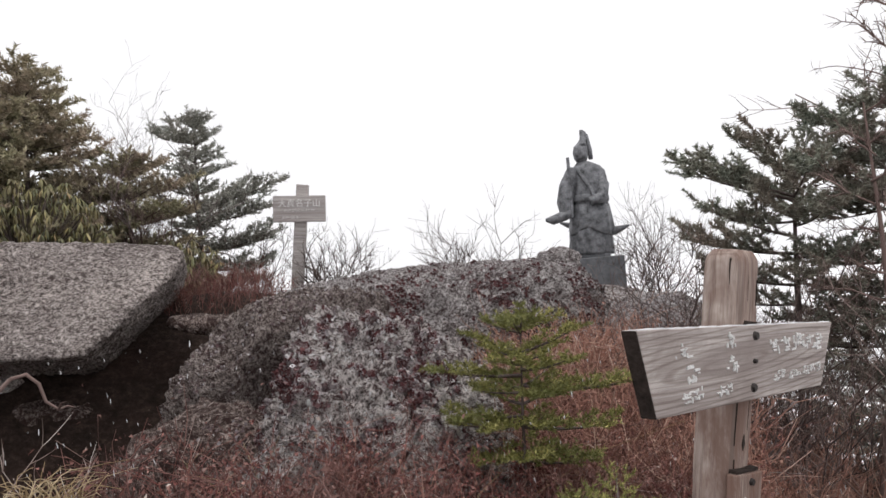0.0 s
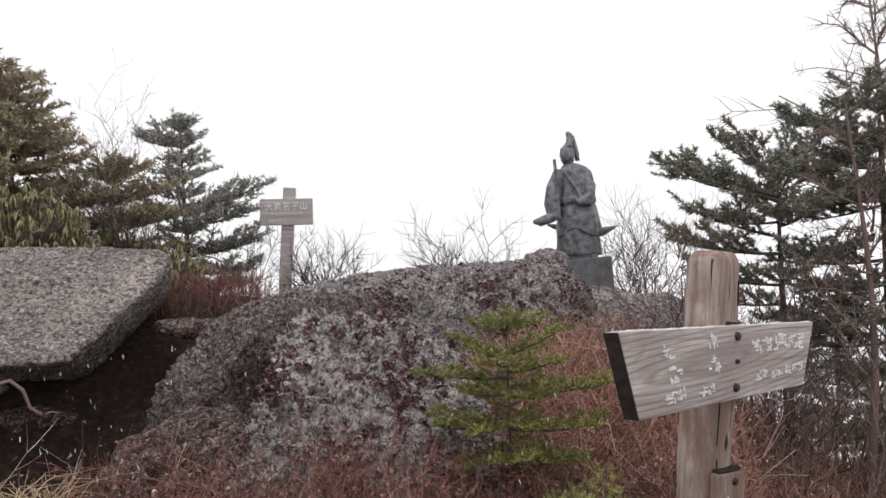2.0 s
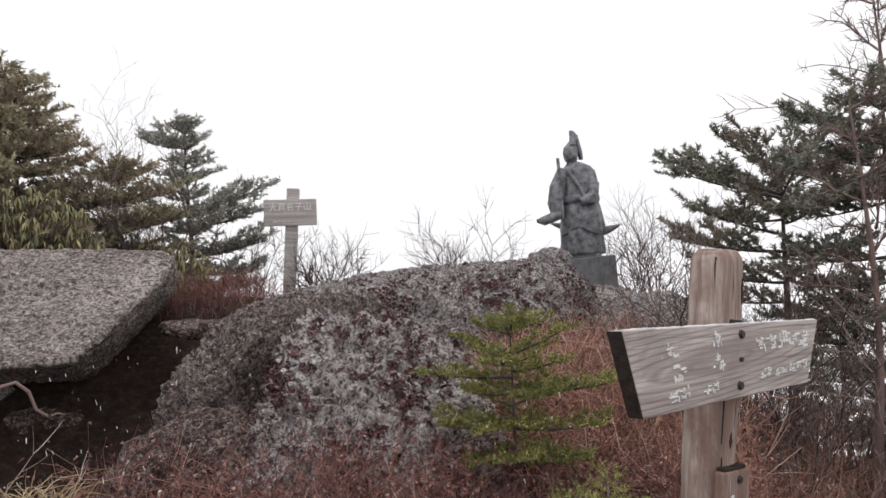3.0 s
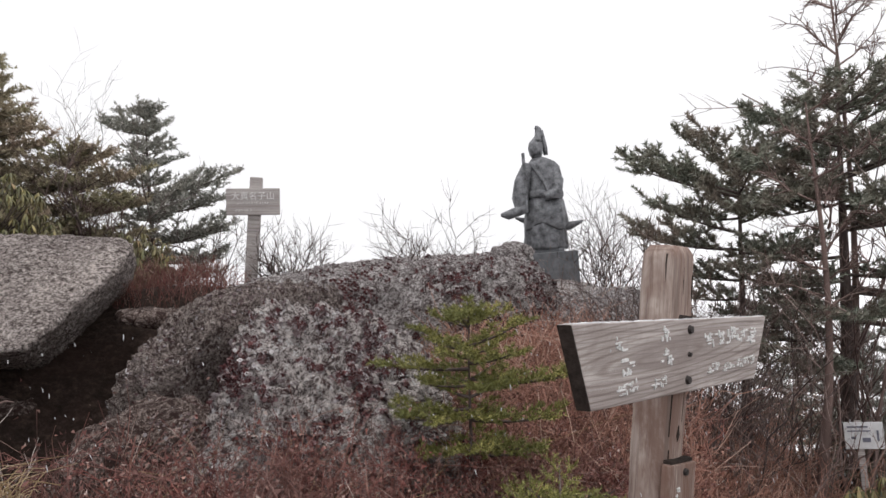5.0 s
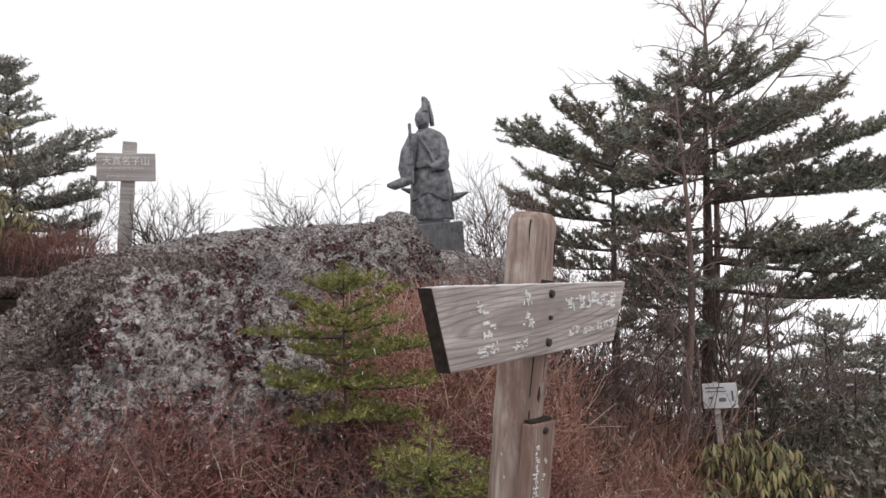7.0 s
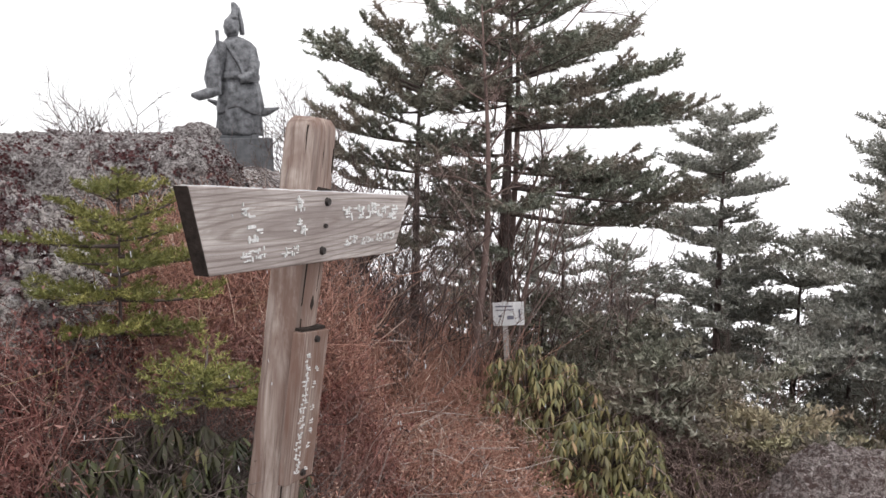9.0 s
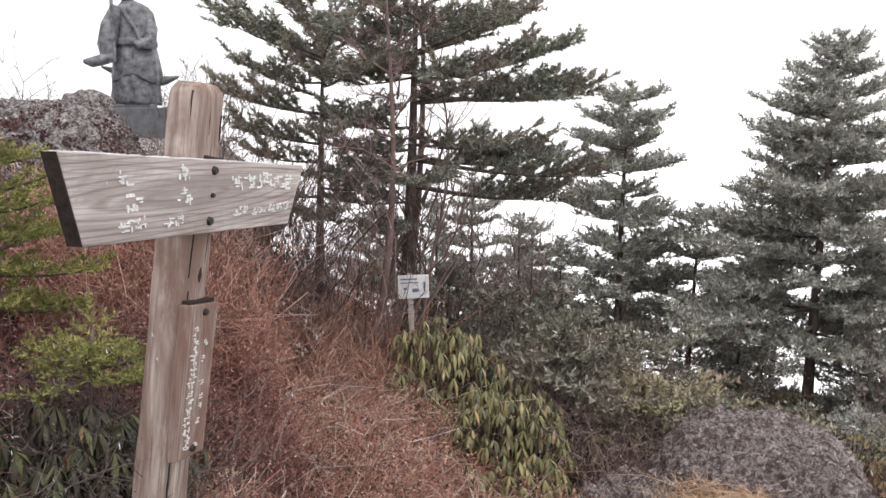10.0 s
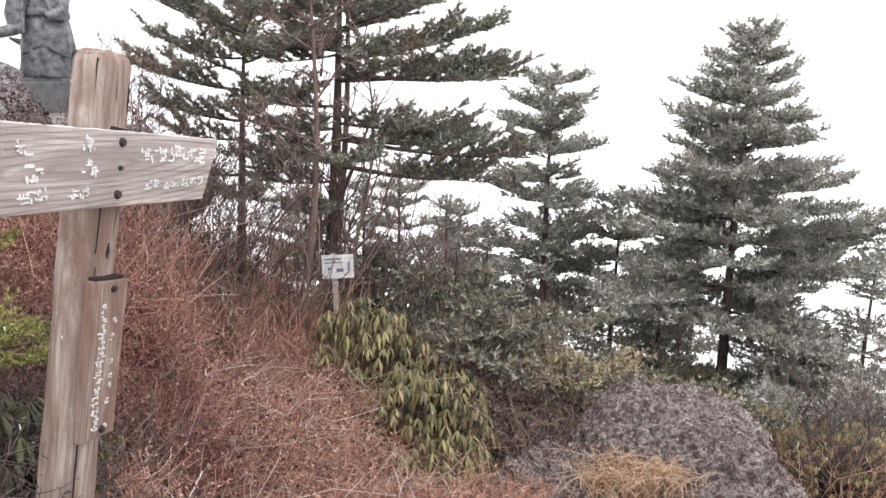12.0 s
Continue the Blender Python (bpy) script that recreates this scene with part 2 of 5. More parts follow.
BARK = bark_material()
POSTWOOD = wood_material("weathered_post_wood", (0.60, 0.54, 0.50), (0.47, 0.405, 0.37), (0.19, 0.145, 0.125), 2, (0.20, 0.125, 0.10), 0.0, 0.65, 0.39)
PLAQUEWOOD = wood_material("stained_plank_wood", (0.54, 0.475, 0.44), (0.40, 0.335, 0.30), (0.15, 0.105, 0.09), 2, (0.19, 0.11, 0.085), 0.0, 0.6, 0.38)
BOARDWOOD = wood_material("silvered_board_wood", (0.66, 0.63, 0.62), (0.52, 0.49, 0.48), (0.29, 0.26, 0.25), 0, (0.31, 0.265, 0.245), radians(-3.8), 0.5, 0.47)
board_grain(BOARDWOOD, (-0.09, -0.045))
GREYWOOD = wood_material("grey_sign_wood", (0.60, 0.585, 0.585), (0.49, 0.475, 0.475), (0.29, 0.275, 0.275), 0)


def plain(name, colour, rough=0.7, spec=0.3, metal=0.0, var=0.35, scale=30.0, relief=0.3):
    m, nt, b = material(name, rough, spec, metal)
    c = ramp(nt, noise_tex(nt, scale, 5, 0.65), [(0.3, tuple(v * (1 - var) for v in colour)), (0.7, tuple(min(1, v * (1 + var)) for v in colour))])
    nt.links.new(c, b.inputs["Base Color"])
    bump(nt, b, noise_tex(nt, scale * 2, 4, 0.6), relief, 0.004)
    return m


BRONZE = plain("weathered_bronze", (0.165, 0.168, 0.178), 0.55, 0.4, 0.3, 0.75, 16.0, 0.8)
PEDESTAL = plain("dark_pedestal_stone", (0.16, 0.165, 0.175), 0.85, 0.3, 0.0, 0.3, 14.0)
IRON = plain("rusted_iron", (0.05, 0.042, 0.04), 0.6, 0.4, 0.5, 0.4, 80.0)
ENDGRAIN = plain("charred_end_grain", (0.035, 0.026, 0.022), 0.9, 0.2, 0.0, 0.5, 60.0, 0.8)
PAINT = plain("worn_white_paint", (0.74, 0.73, 0.72), 0.8, 0.2, 0.0, 0.25, 120.0)
SHEET = plain("white_painted_sheet", (0.68, 0.68, 0.69), 0.5, 0.4, 0.0, 0.15, 20.0)
INK = plain("faded_sign_ink", (0.16, 0.16, 0.2), 0.8, 0.2, 0.0, 0.3, 60.0)
RED = plain("faded_red_marker", (0.42, 0.10, 0.07), 0.7, 0.3, 0.0, 0.3, 40.0)
SNOW = plain("falling_snow", (0.9, 0.9, 0.92), 0.9, 0.1, 0.0, 0.03, 20.0)

SNOW.node_tree.nodes["Principled BSDF"].inputs["Alpha"].default_value = 0.6


def soil_material():
    m, nt, b = material("litter_covered_soil", 0.95, 0.15)
    c = ramp(nt, noise_tex(nt, 22, 7, 0.75), [(0.3, (0.018, 0.013, 0.011)), (0.5, (0.04, 0.027, 0.022)), (0.7, (0.09, 0.06, 0.048))])
    c = mixc(nt, ramp(nt, noise_tex(nt, 1.3, 4), [(0.4, (0, 0, 0)), (0.65, (0.8, 0.8, 0.8))]), c, (0.06, 0.033, 0.027))
    nt.links.new(c, b.inputs["Base Color"])
    bump(nt, b, noise_tex(nt, 35, 6, 0.75), 1.0, 0.03)
    return m


SOIL = soil_material()


def cloud_material():
    m, nt, b = material("bright_cloud", 1.0, 0.0)
    c = ramp(nt, noise_tex(nt, 0.02, 3), [(0.3, (0.84, 0.84, 0.86)), (0.7, (0.88, 0.88, 0.89))])
    nt.links.new(c, b.inputs["Base Color"])
    return m


CLOUD = cloud_material()


# ---- mesh helpers ----
def arrays_mesh(name, verts, tris, smooth=False):
    """A mesh from an (n, 3) array of places and an (m, 3) array of corners."""
    me = bpy.data.meshes.new(name)
    verts, tris = np.asarray(verts, np.float32), np.asarray(tris, np.int32)
    me.vertices.add(len(verts))
    me.vertices.foreach_set("co", verts.ravel())
    me.loops.add(tris.size)
    me.loops.foreach_set("vertex_index", tris.ravel())
    me.polygons.add(len(tris))
    me.polygons.foreach_set("loop_start", np.arange(0, tris.size, 3, dtype=np.int32))
    me.update(calc_edges=True)
    if smooth:
        me.polygons.foreach_set("use_smooth", np.ones(len(tris), bool))
    me.validate()
    return me


def part(name, data, mat, parent=None, label=""):
    if isinstance(data, bmesh.types.BMesh):
        me = bpy.data.meshes.new(name)
        data.to_mesh(me)
        data.free()
        data = me
    if mat and not data.materials:
        data.materials.append(mat)
    ob = new(name, data)
    if parent:
        ob.parent = parent
    if label:
        ob["label"] = label
    return ob


def thing(name, m, label, category, group="", kind=""):
    e = new(name)
    e.empty_display_size = 0.1
    e.matrix_basis = m
    return tagged(e, label, category, group, kind)


def merge(*pieces):
    vs, ts, n = [], [], 0
    for v, t in pieces:
        vs.append(v)
        ts.append(t + n)
        n += len(v)
    return np.concatenate(vs), np.concatenate(ts)


def tubes(centres, radii, sides=3):
    """Tapered stems: centres (n, k, 3), radii (n, k)."""
    c, r = np.asarray(centres, float), np.asarray(radii, float)
    n, k, _ = c.shape
    tan = np.gradient(c, axis=1)
    tan /= np.linalg.norm(tan, axis=2, keepdims=True) + 1e-9
    ref = np.where(np.abs(tan[:, :1, 2:3]) > 0.8, np.array([1.0, 0.13, 0]), np.array([0.05, 0.1, 1.0]))
    u = np.cross(tan, np.broadcast_to(ref, tan.shape))
    u /= np.linalg.norm(u, axis=2, keepdims=True) + 1e-9
    w = np.cross(tan, u)
    a = np.arange(sides) * 2 * np.pi / sides
    v = c[:, :, None] + r[:, :, None, None] * (np.cos(a)[:, None] * u[:, :, None] + np.sin(a)[:, None] * w[:, :, None])
    i, j = np.meshgrid(np.arange(k - 1), np.arange(sides), indexing="ij")
    p = (i * sides + j).ravel()
    q = (i * sides + (j + 1) % sides).ravel()
    t = np.concatenate([np.stack([p, q, q + sides], 1), np.stack([p, q + sides, p + sides], 1)])
    t = t[None] + (np.arange(n) * k * sides)[:, None, None]
    return v.reshape(-1, 3), t.reshape(-1, 3)


def unit(v):
    return v / (np.linalg.norm(v, axis=-1, keepdims=True) + 1e-9)


def needles(p, d, length, n, size, width, r):
    """Needles set along shoots: p, d (m, 3) starts and ways, length (m,). Each is a slim three-cornered blade."""
    m = len(p)
    f = (np.arange(n) + r.random((m, n))) / n
    a = r.random((m, n)) * 2 * np.pi
    side = unit(np.cross(d, np.array([0.03, 0.05, 1.0])))
    up = np.cross(side, d)
    rad = np.cos(a)[..., None] * side[:, None] + (np.sin(a) * 0.75 + 0.35)[..., None] * up[:, None]
    way = unit(unit(rad) + d[:, None] * (0.55 + 0.3 * r.random((m, n, 1))))
    base = p[:, None] + d[:, None] * (f * length[:, None])[..., None]
    across = unit(np.cross(way, r.normal(size=(m, n, 3)))) * width / 2
    tip = base + way * (size * (0.75 + 0.5 * r.random((m, n, 1))))
    v = np.stack([base - across, base + across, tip], 2).reshape(-1, 3)
    return v, np.arange(len(v)).reshape(-1, 3)


# ---- ground ----
PLAN = np.array([
    (0, 0, 0.0), (0.3, 1.2, 0.12), (0.5, 1.7, 0.28), (-0.4, 2.1, 0.56), (-0.4, 2.8, 0.62), (-1.25, 2.05, 0.95), (-0.8, 2.2, 0.62), (-1.4, 3.2, 0.1), (-0.92, 3.45, 0.4), (-0.75, 2.9, 0.52), (0.25, 2.8, 0.52),
    (1.3, 2.4, -0.12), (1.0, 3.6, 0.58), (0.6, 3.9, 0.78), (0.95, 4.3, 0.75), (1.5, 3.3, 0.0), (2.1, 2.6, -0.25), (2.6, 1.7, -0.12), (3.4, 2.3, -0.3), (3.8, 1.5, -0.25), (2.4, 4.3, 0.0), (1.7, 4.3, 0.15), (2.0, 5.2, 0.1), (3.0, 5.5, -0.5),
    (1.6, 6.4, 0.75), (2.3, 6.4, -0.2), (2.2, 7.6, -0.1), (2.6, 7.0, -0.6), (0, 5.5, 0.9), (-1.65, 5.8, 1.5), (-2.3, 7.5, 1.4), (1.4, 7.5, 1.1), (-3, 5.2, 1.5), (4.6, 4.8, -0.9),
    (6, 3.9, -1.1), (5.7, 5.8, -1.3), (-2, 0, 0.4), (2, -2, -0.2), (-1, -3, 0.0), (5, 7.6, -1.3), (5.2, 2.2, -1.5), (5.5, 3.1, -1.5), (4.7, 1.2, -1.0), (4.6, 2.9, -1.0),
    (7.6, 4.4, -2.2), (7.6, 6.2, -2.4), (7.4, 2.6, -2.4), (6.8, 7.8, -2.4), (7.6, 0.6, -2.2)])


def ground_z(x, y):
    x, y = np.asarray(x, float), np.asarray(y, float)
    d2 = (x[..., None] - PLAN[:, 0]) ** 2 + (y[..., None] - PLAN[:, 1]) ** 2
    w = 1 / (d2 + 0.06) ** 1.6
    z = (w * PLAN[:, 2]).sum(-1) / w.sum(-1)
    far = np.hypot(x - 0.5, y - 3.0)
    z = z + 0.03 * np.sin(3.1 * x + 1.3 * y) * np.cos(2.3 * y - 0.7 * x)
    return z - 0.85 * np.clip(far - 7.2, 0, 40)


def build_ground():
    ring = np.concatenate([np.linspace(0, 9, 100), np.geomspace(9.4, 4000, 50)])
    ang = np.linspace(0, 2 * np.pi, 128, endpoint=False)
    rr, aa = np.meshgrid(ring, ang, indexing="ij")
    x, y = 0.5 + rr * np.cos(aa), 3.0 + rr * np.sin(aa)
    v = np.stack([x, y, ground_z(x, y)], -1).reshape(-1, 3)
    i, j = np.meshgrid(np.arange(len(ring) - 1), np.arange(128), indexing="ij")
    p, q = (i * 128 + j).ravel(), (i * 128 + (j + 1) % 128).ravel()
    t = np.concatenate([np.stack([p, p + 128, q + 128], 1), np.stack([p, q + 128, q], 1)])
    tagged(part("ground", arrays_mesh("ground", v, t, True), SOIL), "brown leaf-littered summit soil falling away steeply into cloud", "ground", kind="structure")


def build_cloud():
    n = 120
    ang = np.linspace(0, 2 * np.pi, n, endpoint=False)
    ring = np.array([13.0, 20, 60, 300, 4500])
    v = np.stack([np.stack([r * np.cos(ang), 3 + r * np.sin(ang), -8.5 + 0.5 * np.sin(5 * ang) * (r < 50)], -1) for r in ring]).reshape(-1, 3)
    i, j = np.meshgrid(np.arange(len(ring) - 1), np.arange(n), indexing="ij")
    p, q = (i * n + j).ravel(), (i * n + (j + 1) % n).ravel()
    t = np.concatenate([np.stack([p, p + n, q + n], 1), np.stack([p, q + n, q], 1)])
    tagged(part("backdrop", arrays_mesh("backdrop", v, t, True), CLOUD), "bright white sea of cloud below the summit", "cloud", kind="structure")


build_ground()
build_cloud()


# ---- rocks ----
def rock(name, centre, radii, turn, seed, mat, label, power=2.6, rough=0.12, level=6, category="boulder", group="", dents=(), facets=(), lumps=0.0):
    """A boulder: a rounded block, split along flat facets (nx, ny, nz, distance from its middle), broken up by noise and lumps."""
    bm = bmesh.new()
    bmesh.ops.create_icosphere(bm, subdivisions=level, radius=1)
    off = Vector((seed * 3.7, seed * 1.9, seed * 5.3))
    rad = Vector(radii)
    mean = (rad.x * rad.y * rad.z) ** (1 / 3)
    planes = [(Vector(f[:3]).normalized(), f[3]) for f in facets]
    for v in bm.verts:
        n = v.co.normalized()
        s = (abs(n.x) ** power + abs(n.y) ** power + abs(n.z) ** power) ** (-1 / power)
        p = Vector((n.x * s * rad.x, n.y * s * rad.y, n.z * s * rad.z))
        if planes:
            n = p.normalized()
            total = p.length ** -18
            for face, far in planes:
                c = face.dot(n)
                if c > 0.02:
                    total += (far / c) ** -18
            p = n * total ** (-1 / 18)
        q = p + off
        d = 1.0 * noise.fractal(q * 1.1 / mean, 1.0, 2.0, 3) + 0.28 * noise.fractal(q * 5.0, 0.8, 2.1, 4) + 0.16 * noise.fractal(q * 11.0, 0.8, 2.1, 3)
        d -= 0.35 * max(0.0, 0.12 - abs(noise.noise(q * 1.7 / mean))) / 0.12 * 0.5
        p = p + n * d * rough * mean + n * 0.016 * noise.fractal(q * 22.0, 0.7, 2.0, 3)
        if lumps:
            p = p + n * lumps * ((0.35 - noise.voronoi(q * 9.0)[0][0]) * (0.6 + noise.noise(q * 2.3)) + 0.95 * (0.4 - noise.voronoi(q * 24.0)[0][0]))
        v.co = p
    place = pose(*centre, *turn)
    for hole, reach, depth in dents:
        c = place.inverted() @ Vector(hole)
        for v in bm.verts:
            d = (v.co - c).length / reach
            if d < 1:
                v.co -= v.co.normalized() * depth * (1 - d * d) ** 0.7
    for f in bm.faces:
        f.smooth = True
    ob = part(name, bm, mat)
    ob.matrix_basis = pose(*centre, *turn)
    return tagged(ob, label, category, group)


GR = "summit rocks"
main_rock = rock("boulder", (0.0, 5.9, 0.6), (1.5, 1.1, 1.3), (0, 0, 0), 3, OUTCROP, "broad grey granite outcrop mottled with dark lichen", 2.8, 0.045, 7, group=GR, lumps=0.06,
                 facets=((0, 0.0, 1, 1.0), (-0.16, 0.03, 0.98, 1.055), (0.05, -0.5, 0.85, 1.24), (0.89, -0.1, 0.45, 1.363), (0.05, -0.97, 0.15, 1.08), (-0.4, -0.9, 0.15, 1.26), (0.5, -0.83, 0.2, 1.27)),
                 dents=(((-0.07, 4.85, 1.36), 0.2, 0.16), ((0.75, 4.8, 1.1), 0.22, 0.14), ((0.35, 4.75, 1.42), 0.14, 0.08)))
shoulder = rock("boulder", (-0.95, 4.85, 0.5), (1.0, 0.9, 1.2), (0, 0, 0), 5, SHOULDER, "sloping brown-grey granite shoulder with dark patches", 2.6, 0.05, 7, group=GR, lumps=0.06,
                facets=((-0.62, 0.15, 0.78, 0.8), (-0.87, 0.25, 0.44, 0.58), (0, 0.1, 0.99, 0.95), (-0.3, -0.75, 0.6, 0.93), (-0.3, -0.92, -0.25, 0.62), (0.1, -0.97, -0.1, 0.66), (0.8, -0.55, 0.1, 0.5)),
                dents=(((-0.88, 4.12, 1.02), 0.26, 0.6), ((-0.74, 4.15, 1.0), 0.26, 0.6), ((-0.9, 4.05, 0.85), 0.22, 0.5), ((-1.2, 4.3, 1.22), 0.2, 0.08)))
hump = rock("boulder", (-0.33, 3.35, 0.85), (0.75, 0.6, 0.95), (0, 0, 0), 8, ROCK, "rounded granite hump crusted with dark leaf lichen", 2.6, 0.05, 7, group=GR, lumps=0.065,
            facets=((-0.9, 0.2, 0.39, 0.44), (0.36, 0.25, 0.9, 0.5), (0.08, 0.3, 0.95, 0.555), (0.05, -0.6, 0.8, 0.49), (0.05, -0.93, 0.35, 0.56), (0.85, 0.1, 0.35, 0.52), (-0.75, -0.6, 0.25, 0.5), (0.5, -0.5, 0.7, 0.5)))
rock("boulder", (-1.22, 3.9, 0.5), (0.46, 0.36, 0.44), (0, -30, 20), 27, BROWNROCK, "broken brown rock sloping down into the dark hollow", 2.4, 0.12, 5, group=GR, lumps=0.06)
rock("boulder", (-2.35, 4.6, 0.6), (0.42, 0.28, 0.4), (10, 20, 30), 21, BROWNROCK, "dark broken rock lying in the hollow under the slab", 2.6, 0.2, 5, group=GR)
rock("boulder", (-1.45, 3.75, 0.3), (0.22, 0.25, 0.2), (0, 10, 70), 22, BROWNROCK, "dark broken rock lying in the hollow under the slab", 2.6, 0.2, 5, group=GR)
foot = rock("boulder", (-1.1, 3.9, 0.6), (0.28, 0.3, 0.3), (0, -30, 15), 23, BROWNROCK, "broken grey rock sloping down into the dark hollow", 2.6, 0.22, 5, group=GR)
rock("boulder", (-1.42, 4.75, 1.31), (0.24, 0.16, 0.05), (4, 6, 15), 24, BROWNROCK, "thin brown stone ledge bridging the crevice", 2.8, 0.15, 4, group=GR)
rock("boulder", (0.83, 5.75, 1.54), (0.17, 0.17, 0.11), (0, 0, 30), 9, OUTCROP, "small knob of grey rock on top of the outcrop", 2.2, 0.15, 5, group=GR)
rock("boulder", (1.75, 6.5, 0.85), (0.75, 0.5, 0.36), (0, 4, 0), 11, OUTCROP, "low dark rock beside the statue pedestal", 2.6, 0.14, 5, group=GR)
rock("boulder", (1.45, 7.55, 0.9), (0.55, 0.5, 0.42), (0, 0, 0), 12, ROCK, "flat-topped rock that bears the statue pedestal", 3.0, 0.08, 5, group=GR)
slab = rock("boulder", (-2.5, 4.6, 1.45), (1.4, 1.0, 0.7), (0, 0, 0), 14, SLAB, "large pale granite slab overhanging a dark crevice", 3.0, 0.02, 7, group=GR, lumps=0.025,
            facets=((0.143, -0.505, 0.85, 0.235), (0.75, 0.11, -0.65, 0.585), (0, -0.8, -0.6, 0.76), (0.95, 0.3, 0.1, 0.98), (0, -0.2, -0.98, 0.36), (0.03, 0.2, 0.98, 0.47)))
rock("boulder", (-3.1, 4.9, 0.85), (0.8, 0.7, 0.55), (0, 0, 0), 15, ROCK, "dark shaded rock wedged beneath the pale slab", 2.5, 0.15, 5, group=GR)
path_rock = rock("boulder", (3.08, 2.02, -0.33), (0.54, 0.54, 0.53), (0, 3, -20), 17, PATHROCK, "low pitted granite hump beside the trail", 2.7, 0.15, 7, group=GR, lumps=0.035,
                 facets=((0.1, -0.2, 0.97, 0.5), (-0.5, -0.5, 0.75, 0.52), (0.75, -0.3, 0.6, 0.48), (0.2, -0.8, 0.55, 0.5)))
rock("boulder", (2.65, 2.2, -0.4), (0.5, 0.5, 0.36), (0, 0, 10), 19, PATHROCK, "worn foot of grey granite sunk into the trail", 2.3, 0.12, 6, group=GR, lumps=0.07)


def lichen(ob, count, seed, label, low, cover=0.06, big=0.02, mat=None, east=-9.0, flat=1.1):
    """Curled flakes that grow in patches on a boulder, above the height called low, east of a line, and on faces no flatter than flat."""
    r = np.random.default_rng(seed)
    me = ob.data
    n = len(me.polygons)
    c, nr = np.empty(n * 3, np.float32), np.empty(n * 3, np.float32)
    me.polygons.foreach_get("center", c)
    me.polygons.foreach_get("normal", nr)
    m = np.array(ob.matrix_basis)
    c = c.reshape(-1, 3) @ m[:3, :3].T + m[:3, 3]
    nr = nr.reshape(-1, 3) @ m[:3, :3].T
    smooth = nr[:, 2] + 1.6 * (c[:, 2] - c[:, 2].max() + 0.22)
    ok = np.where((c[:, 2] > low) & (nr[:, 1] < 0.35) & (c[:, 0] > east) & (smooth < flat))[0]
    pick = r.choice(ok, count * 4)
    pick = np.array([i for i in pick if 0.6 * noise.noise(Vector(c[i]) * 4.5) + 0.7 * noise.noise(Vector(c[i]) * 17) > cover])[:count]
    p, d = c[pick], unit(nr[pick] + r.normal(size=(len(pick), 3)) * 0.45)
    k = len(pick)
    u = unit(np.cross(d, r.normal(size=(k, 3))))
    w = np.cross(d, u)
    size = r.uniform(0.004, big, (k, 1))
    a = np.linspace(0, 2 * np.pi, 5, endpoint=False)
    rim = p[:, None] + size[:, None] * r.uniform(0.6, 1.2, (k, 5, 1)) * (np.cos(a)[None, :, None] * u[:, None] + np.sin(a)[None, :, None] * w[:, None]) + d[:, None] * (size[:, None] * r.uniform(0.1, 0.6, (k, 5, 1)))
    v = np.concatenate([p[:, None] + d[:, None] * 0.001, rim], 1).reshape(-1, 3)
    t = np.array([(0, 1 + j, 1 + (j + 1) % 5) for j in range(5)])
    t = (t[None] + (np.arange(k) * 6)[:, None, None]).reshape(-1, 3)
    tagged(part("leaf_lichen", arrays_mesh("leaf_lichen", v, t), mat or LICHEN), label, "lichen", kind="stuff")


lichen(hump, 11000, 31, "crisp grey and maroon leaf lichen crusting the rounded hump", 0.6, 0.05, 0.012, None, -9.0, 0.8)
lichen(hump, 9000, 36, "dark maroon moss growing in patches on the rounded hump", 0.55, 0.2, 0.012, MAROON, -9.0, 0.7)
lichen(main_rock, 6000, 32, "crisp dark leaf lichen crusting the outcrop", 0.8, 0.1, 0.012, DARKLICHEN, -0.2)
# Moss grows on the right; the rest is added to darken the steep front.
lichen(main_rock, 14000, 37, "dark maroon moss on the outcrop, spread to darken its steep front", 0.8, 0.06, 0.013, MAROON, -0.6, 0.75)
lichen(shoulder, 4000, 33, "crisp dark leaf lichen on the rock shoulder", 0.7, 0.1, 0.011, DARKLICHEN)
lichen(foot, 1500, 35, "crisp dark leaf lichen on the broken rock", 0.4, 0.0, 0.012, DARKLICHEN)
lichen(path_rock, 300, 34, "curled grey lichen and grit on the path rock", -0.2, 0.05, 0.01, DARKLICHEN)


# ---- statue and pedestal ----
def loft(rings, n=28):
    """Verts and tris of a closed skin over level ovals (x, y, z, rx, ry)."""
    a = np.linspace(0, 2 * np.pi, n, endpoint=False)
    v = [np.stack([x + rx * np.cos(a), y + ry * np.sin(a), np.full(n, z)], 1) for x, y, z, rx, ry in rings]
    k = len(rings)
    v = np.concatenate(v + [np.array([rings[0][:3], rings[-1][:3]])])
    i, j = np.meshgrid(np.arange(k - 1), np.arange(n), indexing="ij")
    p, q = (i * n + j).ravel(), (i * n + (j + 1) % n).ravel()
    t = np.concatenate([np.stack([p, q, q + n], 1), np.stack([p, q + n, p + n], 1)])
    e = np.arange(n)
    f = (e + 1) % n
    t = np.concatenate([t, np.stack([f, e, np.full(n, k * n)], 1), np.stack([e + (k - 1) * n, f + (k - 1) * n, np.full(n, k * n + 1)], 1)])
    return v, t


